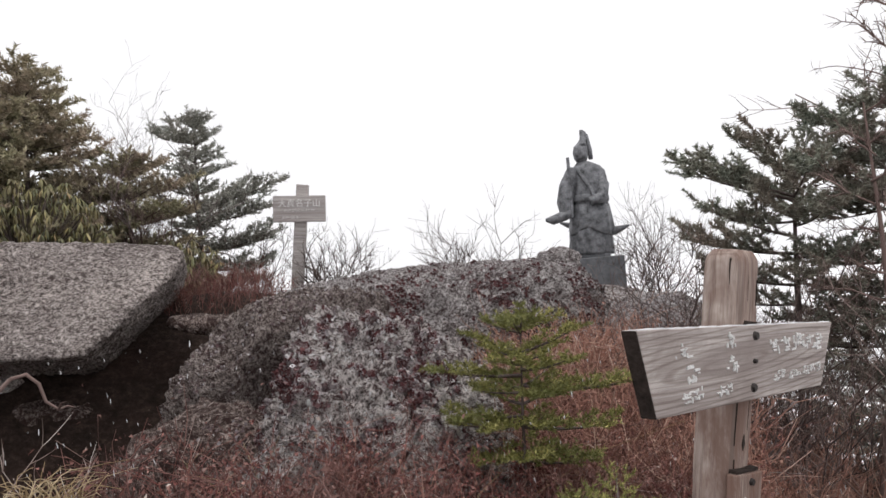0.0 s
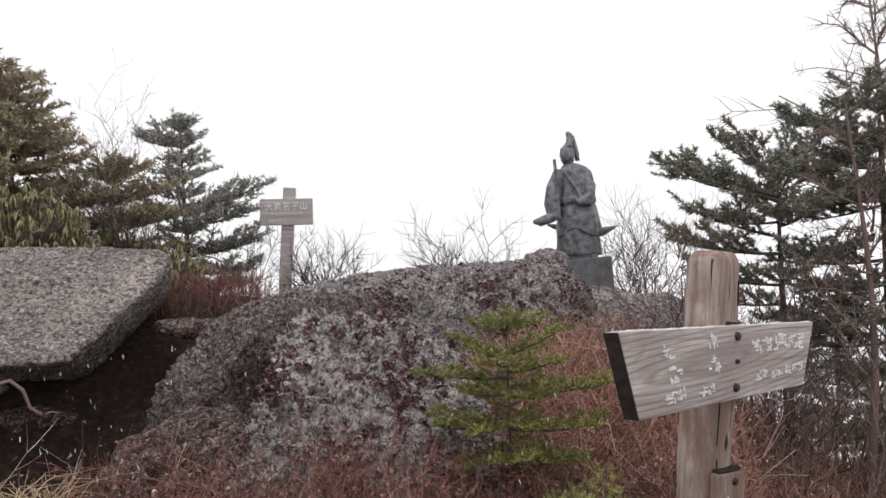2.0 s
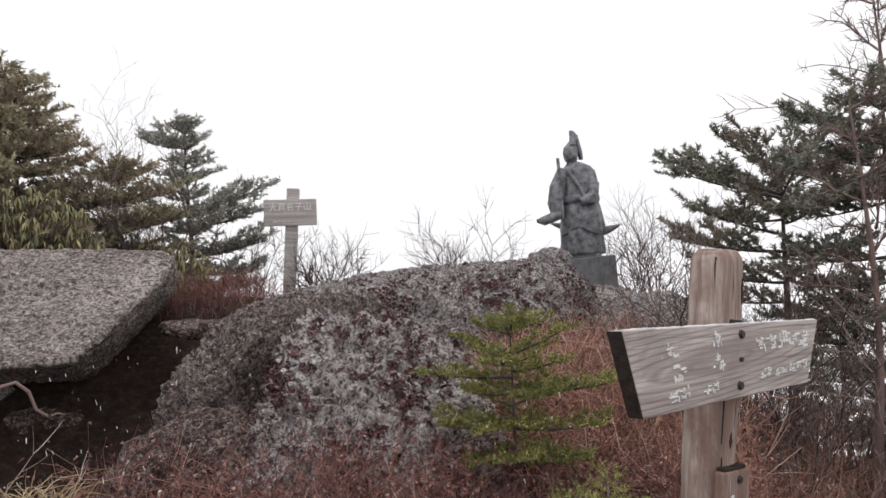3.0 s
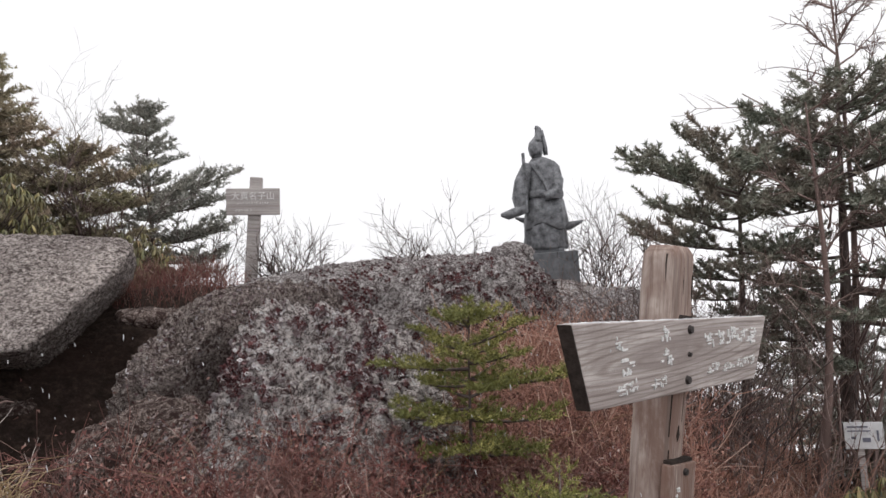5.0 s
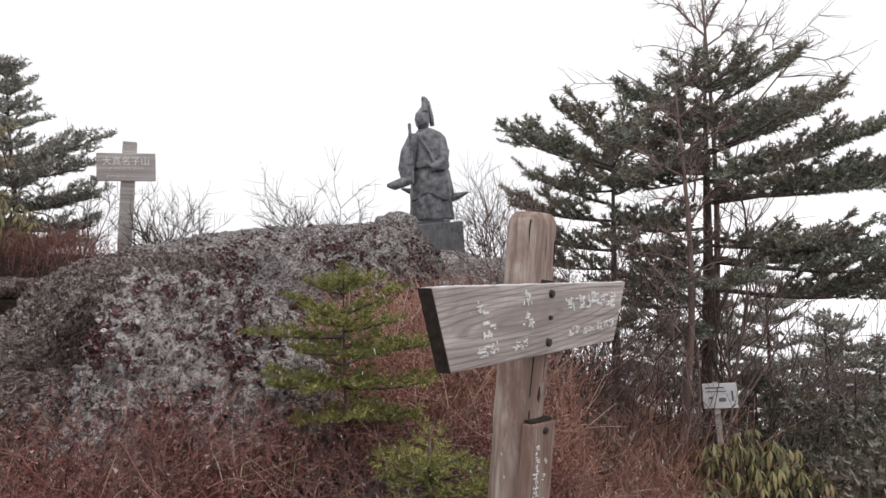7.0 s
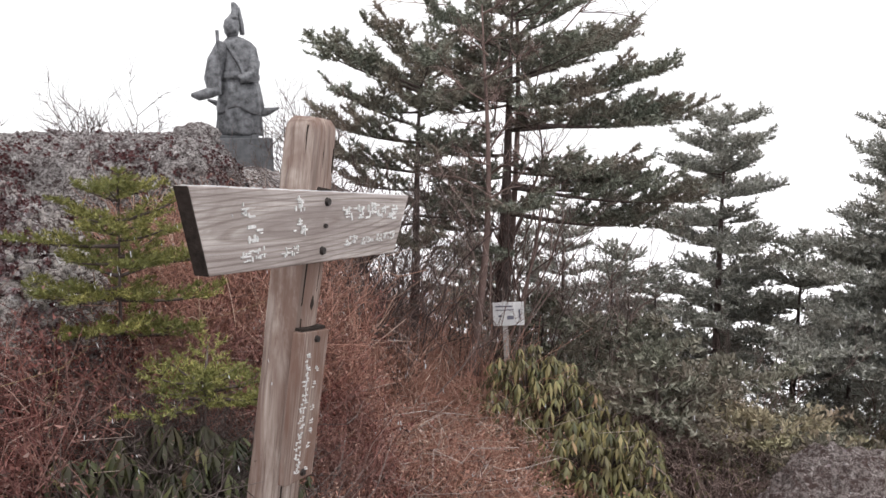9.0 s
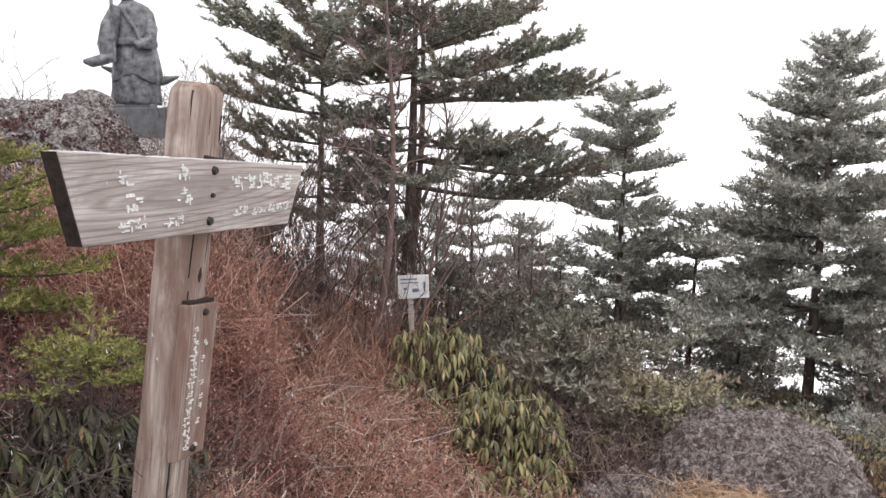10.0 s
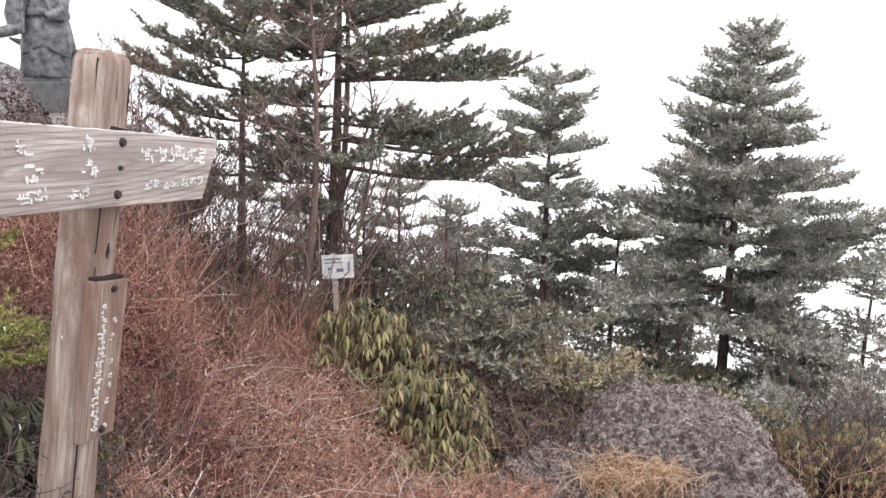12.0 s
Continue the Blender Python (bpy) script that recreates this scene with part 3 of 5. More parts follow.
def build_statue():
    robe = [(0, 0, 0, .2, .16), (0, 0, .03, .205, .165), (0, 0, .2, .195, .155), (.005, 0, .42, .18, .14), (.01, 0, .5, .165, .13), (.012, 0, .6, .17, .13),
            (.012, 0, .72, .172, .12), (.01, 0, .8, .16, .11), (0, 0, .85, .125, .095), (-.02, 0, .885, .075, .07), (-.04, 0, .9, .045, .045)]
    v, t = loft(robe, 48)
    a = np.arctan2(v[:, 1], v[:, 0])
    fold = 1 + 0.10 * np.sin(a * 11 + v[:, 2] * 5) * np.clip(0.75 - v[:, 2], 0, 1) + 0.03 * np.sin(a * 23 - v[:, 2] * 9) * (v[:, 2] < 0.8)
    v[:, :2] *= fold[:, None]
    robe = (v, t)
    head = loft([(-.045, -.01, .88, .04, .045), (-.05, -.015, .92, .062, .068), (-.05, -.01, .98, .074, .08), (-.045, 0, 1.04, .068, .075), (-.035, .01, 1.075, .045, .055)], 20)
    hat = loft([(-.04, 0, 1.04, .066, .075), (-.03, .01, 1.075, .05, .06), (-.012, .02, 1.11, .04, .05), (-.012, .02, 1.15, .036, .045), (-.02, .02, 1.185, .03, .035), (-.03, .02, 1.205, .016, .02)], 16)
    veil = loft([(.045, .02, .92, .022, .05), (.04, .02, 1.0, .024, .05), (.025, .02, 1.1, .018, .04), (.02, .02, 1.16, .01, .03)], 12)
    sl = np.array([[(-.12, -.02, .82), (-.19, -.05, .66), (-.225, -.08, .5), (-.23, -.11, .4)]])
    sleeve = tubes(sl, [[.07, .085, .08, .05]], 14)
    hand = tubes(np.array([[(-.17, -.1, .41), (-.26, -.13, .375), (-.35, -.15, .345), (-.415, -.16, .35)]]), [[.05, .05, .045, .016]], 10)
    staff = tubes(np.array([[(-.165, -.14, .36), (-.17, -.13, .62), (-.178, -.13, .93)]]), [[.017, .017, .015]], 8)
    arm = tubes(np.array([[(.09, -.01, .8), (.135, -.06, .66), (.12, -.13, .53), (.0, -.16, .5)]]), [[.03, .065, .06, .04]], 14)
    hilt = tubes(np.array([[(.12, .05, .2), (.25, .05, .225), (.33, .05, .25), (.37, .05, .265)]]), [[.045, .04, .02, .008]], 8)
    guard = tubes(np.array([[(.19, .05, .16), (.195, .05, .23), (.18, .05, .36)]]), [[.02, .03, .012]], 8)
    tip = tubes(np.array([[(-.1, .1, .28), (-.2, .12, .3), (-.28, .12, .33)]]), [[.03, .028, .01]], 8)
    sash = loft([(.01, 0, .5, .178, .145), (.01, 0, .52, .186, .152), (.01, 0, .555, .184, .15), (.01, 0, .575, .175, .14)], 40)
    collar = tubes(np.array([[(-.11, -.06, .84), (-.05, -.115, .74), (.02, -.14, .62), (.05, -.15, .52)]]), [[.022, .022, .02, .018]], 8)
    hv, ht = loft([(.01, 0, .22, .2, .165), (.01, 0, .24, .212, .172), (.01, 0, .36, .196, .158), (.01, 0, .48, .175, .14)], 48)
    hv[:, :2] *= (1 + 0.05 * np.sin(np.arctan2(hv[:, 1], hv[:, 0]) * 9 + 1))[:, None]
    hv[:, 2] += 0.035 * np.sin(np.arctan2(hv[:, 1], hv[:, 0]) * 3 + 0.6) * (hv[:, 2] < 0.3)
    v, t = merge((hv, ht), robe, head, hat, veil, sleeve, hand, staff, arm, hilt, guard, tip, sash, collar)
    ob = part("statue", arrays_mesh("statue", v, t, True), BRONZE)
    ob.matrix_basis = pose(1.43, 7.55, 1.605, 0, 0.3, -8)
    tagged(ob, "dark weathered bronze robed statue standing on a stone pedestal", "statue")


def bevelled_box(sx, sy, sz, width=0.01, segments=2):
    """A block with its foot at z = 0."""
    bm = bmesh.new()
    bmesh.ops.create_cube(bm, size=1)
    for v in bm.verts:
        v.co = Vector((v.co.x * sx, v.co.y * sy, (v.co.z + 0.5) * sz))
    bmesh.ops.bevel(bm, geom=bm.edges[:], offset=width, segments=segments, affect="EDGES", profile=0.6)
    return bm


build_statue()
ped = thing("pedestal", pose(1.47, 7.57, 1.26, 0, -1.5, -8), "dark square stone pedestal under the bronze statue", "pedestal")
part("block", bevelled_box(0.52, 0.44, 0.32, 0.012), PEDESTAL, ped)
plinth = part("plinth", bevelled_box(0.4, 0.34, 0.03, 0.008), PEDESTAL, ped)
plinth.location = (-0.06, 0, 0.32)


# ---- summit sign ----
def bars(name, rows, mat, parent, depth=0.003):
    """Marks of worn lettering: (x, z, width, height) on a face that looks along -y."""
    bm = bmesh.new()
    for x, z, w, h in rows:
        g = bmesh.ops.create_cube(bm, size=1)["verts"]
        for v in g:
            v.co = Vector((x + v.co.x * w, v.co.y * depth - depth / 2, z + v.co.z * h))
    return tagged(part(name, bm, mat, parent), kind="stuff")


def words(text, size, mat, parent, at):
    cu = bpy.data.curves.new("text", "FONT")
    cu.body, cu.size, cu.extrude, cu.align_x = text, size, 0.0015, "CENTER"
    tmp = bpy.data.objects.new("text", cu)
    scene.collection.objects.link(tmp)
    bpy.context.view_layer.update()
    me = bpy.data.meshes.new_from_object(tmp.evaluated_get(bpy.context.evaluated_depsgraph_get()))
    bpy.data.objects.remove(tmp)
    ob = part("lettering", me, mat, parent, "faded white painted lettering")
    ob.matrix_basis = pose(*at, 90, 0, 0)
    return ob


def stroke_rows(r, x0, x1, z, size, gap, wide=1.0, count=9):
    """Short broken strokes that stand for characters which cannot be read."""
    out = []
    x = x0
    while x < x1:
        for _ in range(count):
            w, h = (size * r.uniform(.15, .55), size * r.uniform(.07, .13)) if r.random() < 0.5 else (size * r.uniform(.07, .13), size * r.uniform(.15, .45))
            out.append((x + r.uniform(-.42, .42) * size * wide, z + r.uniform(-.45, .45) * size, w * wide, h))
        x += gap
    return out


summit = thing("summit_sign", pose(-1.27, 6.8, 1.36, 0, 6.0, 6), "grey weathered wooden summit sign on a leaning post", "signpost")
part("post", bevelled_box(0.105, 0.09, 1.0, 0.008), GREYWOOD, summit)
sboard = part("board", bevelled_box(0.445, 0.03, 0.225, 0.005), GREYWOOD, summit)
sboard.matrix_basis = pose(-0.005, -0.062, 0.675, 0, -4.0, 0)
words("大真名子山", 0.072, PAINT, sboard, (0.0, -0.0175, 0.135))
bars("lettering", stroke_rows(rng, -0.12, 0.13, 0.10, 0.02, 0.022), PAINT, sboard).location = (0, -0.0155, 0)
bars("lettering", stroke_rows(rng, -0.14, 0.0, 0.04, 0.02, 0.024), PAINT, sboard).location = (0, -0.0155, 0)


# ---- trail signpost ----
SIGN_YAW = 43.0
trail = thing("trail_signpost", pose(0.493, 1.815, 0.18, 0, 0, 0), "weathered timber trail signpost with a slanted arrow-shaped board", "signpost")


def timber(side, length):
    """A hewn post: a square with worn corners, slightly bent and uneven, and a rounded top."""
    n, k = 24, 40
    a = np.linspace(0, 2 * np.pi, n, endpoint=False) + np.pi / n
    zs = np.concatenate([np.linspace(0, length - 0.03, k - 5), length - 0.03 + np.array([0.012, 0.02, 0.026, 0.03])])
    v = []
    for z in zs:
        s = (np.abs(np.cos(a)) ** 7 + np.abs(np.sin(a)) ** 7) ** (-1 / 7) * side / 2
        s *= 1 + 0.02 * np.sin(z * 9 + 2 * a) + 0.012 * np.sin(z * 31 + 5 * a) + 0.05 * max(0, 0.8 - z)
        e = max(0.0, z - (length - 0.03)) / 0.03
        s = s * (1 - 0.28 * e ** 2)
        v.append(np.stack([s * np.cos(a), s * np.sin(a), np.full(n, z)], 1))
    v = np.concatenate(v + [np.array([(0, 0, 0), (0, 0, length + 0.003)])])
    kk = len(zs)
    i, j = np.meshgrid(np.arange(kk - 1), np.arange(n), indexing="ij")
    p, q = (i * n + j).ravel(), (i * n + (j + 1) % n).ravel()
    e = np.arange(n)
    f = (e + 1) % n
    t = np.concatenate([np.stack([p, q, q + n], 1), np.stack([p, q + n, p + n], 1), np.stack([e + (kk - 1) * n, f + (kk - 1) * n, np.full(n, kk * n + 1)], 1)])
    return v, t


pv, pt = timber(0.096, 1.385)
tpost = part("post", arrays_mesh("post", pv, pt, True), POSTWOOD, trail)
LEAN_POST = pose(0, 0, 0, 0, 7.2, 0) @ pose(0, 0, 0, 0, 0, SIGN_YAW)
tpost.matrix_basis = LEAN_POST


def prism(outline, thick, bev=0.003):
    """A plank cut to an outline in x and z; its face looks along -y, at y = 0."""
    bm = bmesh.new()
    front = [bm.verts.new((x, 0, z)) for x, z in outline]
    back = [bm.verts.new((x, thick, z)) for x, z in outline]
    bm.faces.new(front)
    bm.faces.new(back[::-1])
    n = len(outline)
    for i in range(n):
        bm.faces.new((front[i], back[i], back[(i + 1) % n], front[(i + 1) % n]))
    bmesh.ops.recalc_face_normals(bm, faces=bm.faces[:])
    bmesh.ops.bevel(bm, geom=bm.edges[:], offset=bev, segments=2, affect="EDGES", profile=0.6)
    return bm


# ---- plants ----
def fir(name, base, height, reach, clear, seed, needle, label, whorls=10, lean=(0, 0), skew=0.0, skew_way=0.0, rise=0.0, shoots=0.075, needle_len=0.028, trunk_r=None,
        shape=1.0, density=1.0, group="summit firs", category="fir tree", n_needle=16, width=0.008, spokes=5, ragged=0.25, spread=0.15, lift=0.3, comb=0.25, limbs=(), leader=7):
    """A fir: tapered trunk, limbs in layers that sweep out and turn up at the tips, and flat fans of shoots set with needles."""
    r = np.random.default_rng(seed)
    base = np.array(base, float)
    t_r = trunk_r or 0.012 * height + 0.012
    tk = np.linspace(0, 1, 12)
    bend = np.stack([0.015 * height * np.sin(3 * tk + seed) * tk + lean[0] * tk, 0.015 * height * np.cos(2.3 * tk + seed) * tk + lean[1] * tk, height * tk], 1)
    bend[:, :2] -= bend[0, :2]
    tree = thing(name, pose(*base), label, category, group)
    tv, tt = tubes(bend[None], (t_r * (1 - 0.9 * tk))[None], 9)
    part("trunk", arrays_mesh("trunk", tv, tt, True), BARK, tree)

    def axis(h):
        return np.array([np.interp(h, tk, bend[:, i]) for i in range(3)])

    sp, sd, sl = [], [], []

    def grow(h, az, L, up0, tip, u, bare):
        s = np.linspace(0, 1, 7)
        turn = az + r.normal() * 0.15 * s
        pts = axis(h) + np.stack([L * s * np.cos(turn), L * s * np.sin(turn), L * (up0 * s + tip * s ** 2.6)], 1)
        lv, lt = tubes(pts[None], np.linspace(0.011 * L + 0.004, 0.002, 7)[None], 4)
        part("limb", arrays_mesh("limb", lv, lt, True), BARK, tree)
        nsec = max(4, int(L / 0.036 * density))
        for k in range(nsec):
            f = bare + (1 - bare) * (k + r.random()) / nsec
            p0 = np.array([np.interp(f, s, pts[:, c]) for c in range(3)])
            sgn = 1 if k % 2 else -1
            l2 = min(0.42, (spread + 0.34 * L * (1 - f) ** 0.5) * r.uniform(0.55, 1.2) * min(1, (f - bare) * 3 + 0.4))
            ang = az + sgn * r.uniform(0.55, 0.95)
            d2 = unit(np.array([math.cos(ang), math.sin(ang), up0 * 0.6 + 0.06 + comb * r.random()]))
            m2 = max(1, int(round(l2 / shoots)))
            for q in range(m2):
                a0 = p0 + d2 * (q * l2 / m2)
                sp.append(a0), sd.append(d2), sl.append(l2 / m2)
                for sg in (-1, 1):
                    if q > 0 and r.random() < 0.75 * density:
                        b = ang + sg * r.uniform(0.5, 0.95)
                        d3 = unit(np.array([math.cos(b), math.sin(b), 0.1 + 1.1 * r.random()]))
                        sp.append(a0), sd.append(d3), sl.append(shoots * r.uniform(0.7, 1.5))
        tipd = unit(pts[-1] - pts[-2])
        sp.append(pts[-1] - tipd * shoots), sd.append(tipd), sl.append(shoots * 1.8)

    for z, way, L, up0 in limbs:
        grow(z / height, radians(way), L, up0, 0.1, 0.5, 0.3 if L > 0.9 else 0.12)
    for i in range(whorls * spokes):
        w = i // spokes
        u = min(0.97, max(0.0, (w + 0.35 * r.random()) / whorls)) ** 0.9
        h = clear + (1 - clear) * u
        az = (i % spokes) * 2 * np.pi / spokes + w * 1.1 + r.normal() * 0.3
        L = max(0.07, reach * ((1 - u) ** shape * min(1.0, 0.72 + 2 * u) + 0.05) * r.uniform(1 - 2 * ragged, 1 + 0.6 * ragged) * (1 + skew * math.cos(az - skew_way)))
        up0 = lift * u ** 1.5 + rise - 0.1 * (1 - u) + r.normal() * 0.07
        grow(h, az, L, up0, 0.06 + 0.12 * r.random(), u, 0.05 + 0.2 * r.random() * (1 - u))
    for q in range(leader):
        p0 = axis(1 - 0.025 * q)
        for b in range(6):
            a = b * 1.047 + q
            sp.append(p0), sd.append(unit(np.array([math.cos(a), math.sin(a), 0.7]))), sl.append(shoots * (0.8 + 0.15 * q))
    nv, nt_ = needles(np.array(sp), np.array(sd), np.array(sl), n_needle, needle_len, width, r)
    part("crown", arrays_mesh("crown", nv, nt_), needle, tree)
    return tree


def twigs(r, base, count, height, spread, levels=3, thick=0.006, up=0.6, kids=4):
    """Polylines of a bare bush or crown, as stems for tubes()."""
    cs, rs = [], []
    todo = []
    for _ in range(count):
        a = r.uniform(0, 2 * np.pi)
        d = unit(np.array([math.cos(a) * spread, math.sin(a) * spread, 1.0]))
        todo.append((np.array(base) + np.array([math.cos(a), math.sin(a), 0]) * 0.03, d, height * r.uniform(0.6, 1.0), thick * r.uniform(0.7, 1.1), 0))
    while todo:
        p, d, L, th, lev = todo.pop()
        k = 5
        pts, q, dd = [p], p.copy(), d.copy()
        for i in range(k - 1):
            dd = unit(dd + r.normal(size=3) * 0.16 + np.array([0, 0, 0.07 * up]))
            q = q + dd * L / (k - 1)
            pts.append(q)
        cs.append(np.array(pts))
        rs.append(np.linspace(th, th * 0.45 if lev < levels - 1 else 0.0008, k))
        if lev < levels - 1:
            for j in range(kids):
                i = r.integers(1, k)
                a = r.uniform(0, 2 * np.pi)
                side = unit(np.cross(d, r.normal(size=3)))
                nd = unit(d * 0.75 + side * r.uniform(0.5, 0.9) + np.array([0, 0, up * 0.3]))
                todo.append((pts[i], nd, L * r.uniform(0.35, 0.62), th * 0.55, lev + 1))
    return np.array(cs), np.array(rs)


def bare_shrub(name, base, height, spread, count, seed, mat, label, levels=3, thick=0.006, kids=4, group="bare shrubs"):
    r = np.random.default_rng(seed)
    c, rad = twigs(r, (0, 0, 0), count, height, spread, levels, thick, kids=kids)
    v, t = tubes(c, rad, 3)
    ob = part(name, arrays_mesh(name, v, t), mat)
    ob.matrix_basis = pose(*base)
    return tagged(ob, label, "shrub", group)


def rhododendron(base, size, tips, seed, label, leaf=0.12, mat=None):
    """A bush: stems from the foot, and at every tip a whorl of long leaves that hang in the cold."""
    r = np.random.default_rng(seed)
    sx, sy, sz = size
    a = r.uniform(0, 2 * np.pi, tips)
    q = np.sqrt(r.random(tips))
    h = np.sqrt(np.clip(1 - (q * 0.92) ** 2, 0, 1)) * r.uniform(0.35, 1.0, tips)
    p = np.stack([sx * q * np.cos(a), sy * q * np.sin(a), sz * h], 1)
    bush = thing("rhododendron_bush", pose(*base), label, "shrub", "rhododendrons")
    s = np.linspace(0, 1, 5)[None, :, None]
    c = p[:, None] * s * np.array([1, 1, 0]) + np.array([0, 0, 1]) * p[:, None, 2:3] * s ** 0.7
    v, t = tubes(c, np.broadcast_to(np.linspace(0.006, 0.0025, 5), (tips, 5)), 3)
    part("branchwork", arrays_mesh("branchwork", v, t), GREYTWIG, bush)
    n = 7
    az = (np.arange(n) * 2 * np.pi / n)[None] + r.uniform(0, 6, (tips, 1)) + r.normal(size=(tips, n)) * 0.2
    out = np.stack([np.cos(az), np.sin(az), np.zeros_like(az)], -1)
    side = np.stack([-np.sin(az), np.cos(az), np.zeros_like(az)], -1)
    L = leaf * r.uniform(0.7, 1.2, (tips, n, 1))
    hang = r.uniform(0.75, 1.45, (tips, n, 1))
    mids, ws = [], []
    for f, w in ((0.05, 0.15), (0.5, 1.0), (1.0, 0.08)):
        mids.append(p[:, None] + out * L * (0.75 * f - 0.3 * f * f * hang) + np.array([0, 0, 1]) * L * (0.12 * f - 0.85 * hang * f ** 1.5))
        ws.append(w * L * 0.105)
    vs = []
    for m, w in zip(mids, ws):
        dz = np.array([0, 0, 1]) * w * 0.5
        vs += [m - side * w - dz, m, m + side * w - dz]
    v = np.stack(vs, 2).reshape(-1, 3)
    loc = []
    for i in range(2):
        for j in range(2):
            b = i * 3 + j
            loc += [(b, b + 1, b + 4), (b, b + 4, b + 3)]
    t = (np.array(loc)[None] + (np.arange(tips * n) * 9)[:, None, None]).reshape(-1, 3)
    part("foliage", arrays_mesh("foliage", v, t), mat or RHODO, bush)
    return bush


def stems(name, spots, height, lean, mat, label, category, seed, radius=0.0016, side=3, curl=0.25, droop=0.0, jitter=0.06, flecks=0):
    """A stand of thin crooked stems with side twigs, rooted at spots (n, 3); droop bends the tips over."""
    r = np.random.default_rng(seed)
    n, k = len(spots), 6
    s = np.linspace(0, 1, k)[None, :, None]
    h = height * r.uniform(0.35, 1.2, (n, 1, 1))
    way = r.normal(size=(n, 1, 3)) * np.array([1, 1, 0]) * lean
    bow = r.normal(size=(n, 1, 3)) * np.array([1, 1, 0]) * curl
    c = spots[:, None] + np.array([0, 0, 1]) * h * (s * (1 + 0.5 * droop) - droop * s ** 2.2) + way * h * s + bow * h * s ** 2.2
    c = c + r.normal(size=(n, k, 3)) * jitter * h * (s > 0)
    pieces = [tubes(c, np.broadcast_to(np.linspace(radius * 1.3, radius * 0.6, k), (n, k)), 3)]
    for q in range(side):
        i = r.integers(1, k - 1)
        d = unit(r.normal(size=(n, 3)) * np.array([1, 1, 0.5]) + np.array([0, 0, 0.75]))
        l = h[:, 0] * r.uniform(0.1, 0.38, (n, 1))
        u = np.linspace(0, 1, 3)[None, :, None]
        cc = c[:, i][:, None] + d[:, None] * l[:, None] * u + r.normal(size=(n, 1, 3)) * 0.35 * l[:, None] * u ** 2
        pieces.append(tubes(cc, np.broadcast_to(np.linspace(radius * 0.8, radius * 0.4, 3), (n, 3)), 3))
    if flecks:
        i = r.integers(2, k, (n, flecks))
        p = c[np.arange(n)[:, None], i].reshape(-1, 3) + r.normal(size=(n * flecks, 3)) * np.array([1, 1, 0.8]) * height * 0.13
        tri = p[:, None] + r.normal(size=(n * flecks, 3, 3)) * 0.0048
        pieces.append((tri.reshape(-1, 3), np.arange(n * flecks * 3).reshape(-1, 3)))
    v, t = merge(*pieces)
    return tagged(part(name, arrays_mesh(name, v, t), mat), label, category, kind="stuff")


def scatter(n, x0, x1, y0, y1, seed, keep=None):
    r = np.random.default_rng(seed)
    x, y = r.uniform(x0, x1, n), r.uniform(y0, y1, n)
    if keep is not None:
        k = keep(x, y)
        x, y = x[k], y[k]
    return np.stack([x, y, ground_z(x, y) - 0.01], 1)


# board and fittings of the trail signpost
tboard = part("board", prism([(-0.462, 0.056), (-0.414, -0.115), (0.337, -0.159), (0.432, -0.008)], 0.034), BOARDWOOD, trail, "silver-grey grained plank with slanted ends")
tboard.matrix_basis = pose(0.191, -0.054, 1.181, 0, 0, SIGN_YAW)
part("end_grain", prism([(-0.4645, 0.0555), (-0.4165, -0.1145), (-0.413, -0.113), (-0.461, 0.054)], 0.032, 0.0005), ENDGRAIN, tboard, "blackened saw-cut end").location = (0, 0.001, 0)
for bx, bz, br in ((0.0, 0.0, 0.011), (-0.012, -0.055, 0.006), (-0.026, -0.111, 0.011)):
    bm = bmesh.new()
    bmesh.ops.create_cone(bm, segments=10, radius1=br, radius2=br * 0.75, depth=0.008, cap_ends=True)
    bolt = part("bolt", bm, IRON, tboard)
    bolt.matrix_basis = pose(bx, -0.003, bz, 90, 0, 0)
letters = []
for bx, bz, n, size in ((-0.3, 0.0, 1, 0.03), (-0.275, -0.046, 1, 0.036), (-0.30, -0.09, 2, 0.024), (-0.115, 0.003, 1, 0.03), (-0.12, -0.05, 1, 0.038), (-0.17, -0.098, 2, 0.02),
                        (0.09, -0.035, 1, 0.034), (0.15, -0.03, 1, 0.042), (0.205, -0.035, 1, 0.042), (0.265, -0.04, 1, 0.042), (0.325, -0.047, 1, 0.04), (0.09, -0.1, 2, 0.022), (0.17, -0.108, 2, 0.02), (0.25, -0.108, 3, 0.022)):
    for k in range(n):
        letters += stroke_rows(rng, bx + k * size * 1.6, bx + k * size * 1.6 + 0.001, bz, size, size, 1.5, 11)
bars("lettering", letters, PAINT, tboard, 0.0025).location = (0, -0.0005, 0)

tops = np.linspace(-0.455, 0.424, 60)
ragged = 0.0012 + 0.0035 * rng.random(60)
edge = [(float(x), float(0.0545 - (x + 0.462) * 0.0716)) for x in tops]
part("snow_dusting", prism(edge + [(x, z + float(h)) for (x, z), h in reversed(list(zip(edge, ragged)))], 0.02, 0.0004), SNOW, tboard, "thin line of snow lying on the upper edge").location = (0, 0.003, 0)

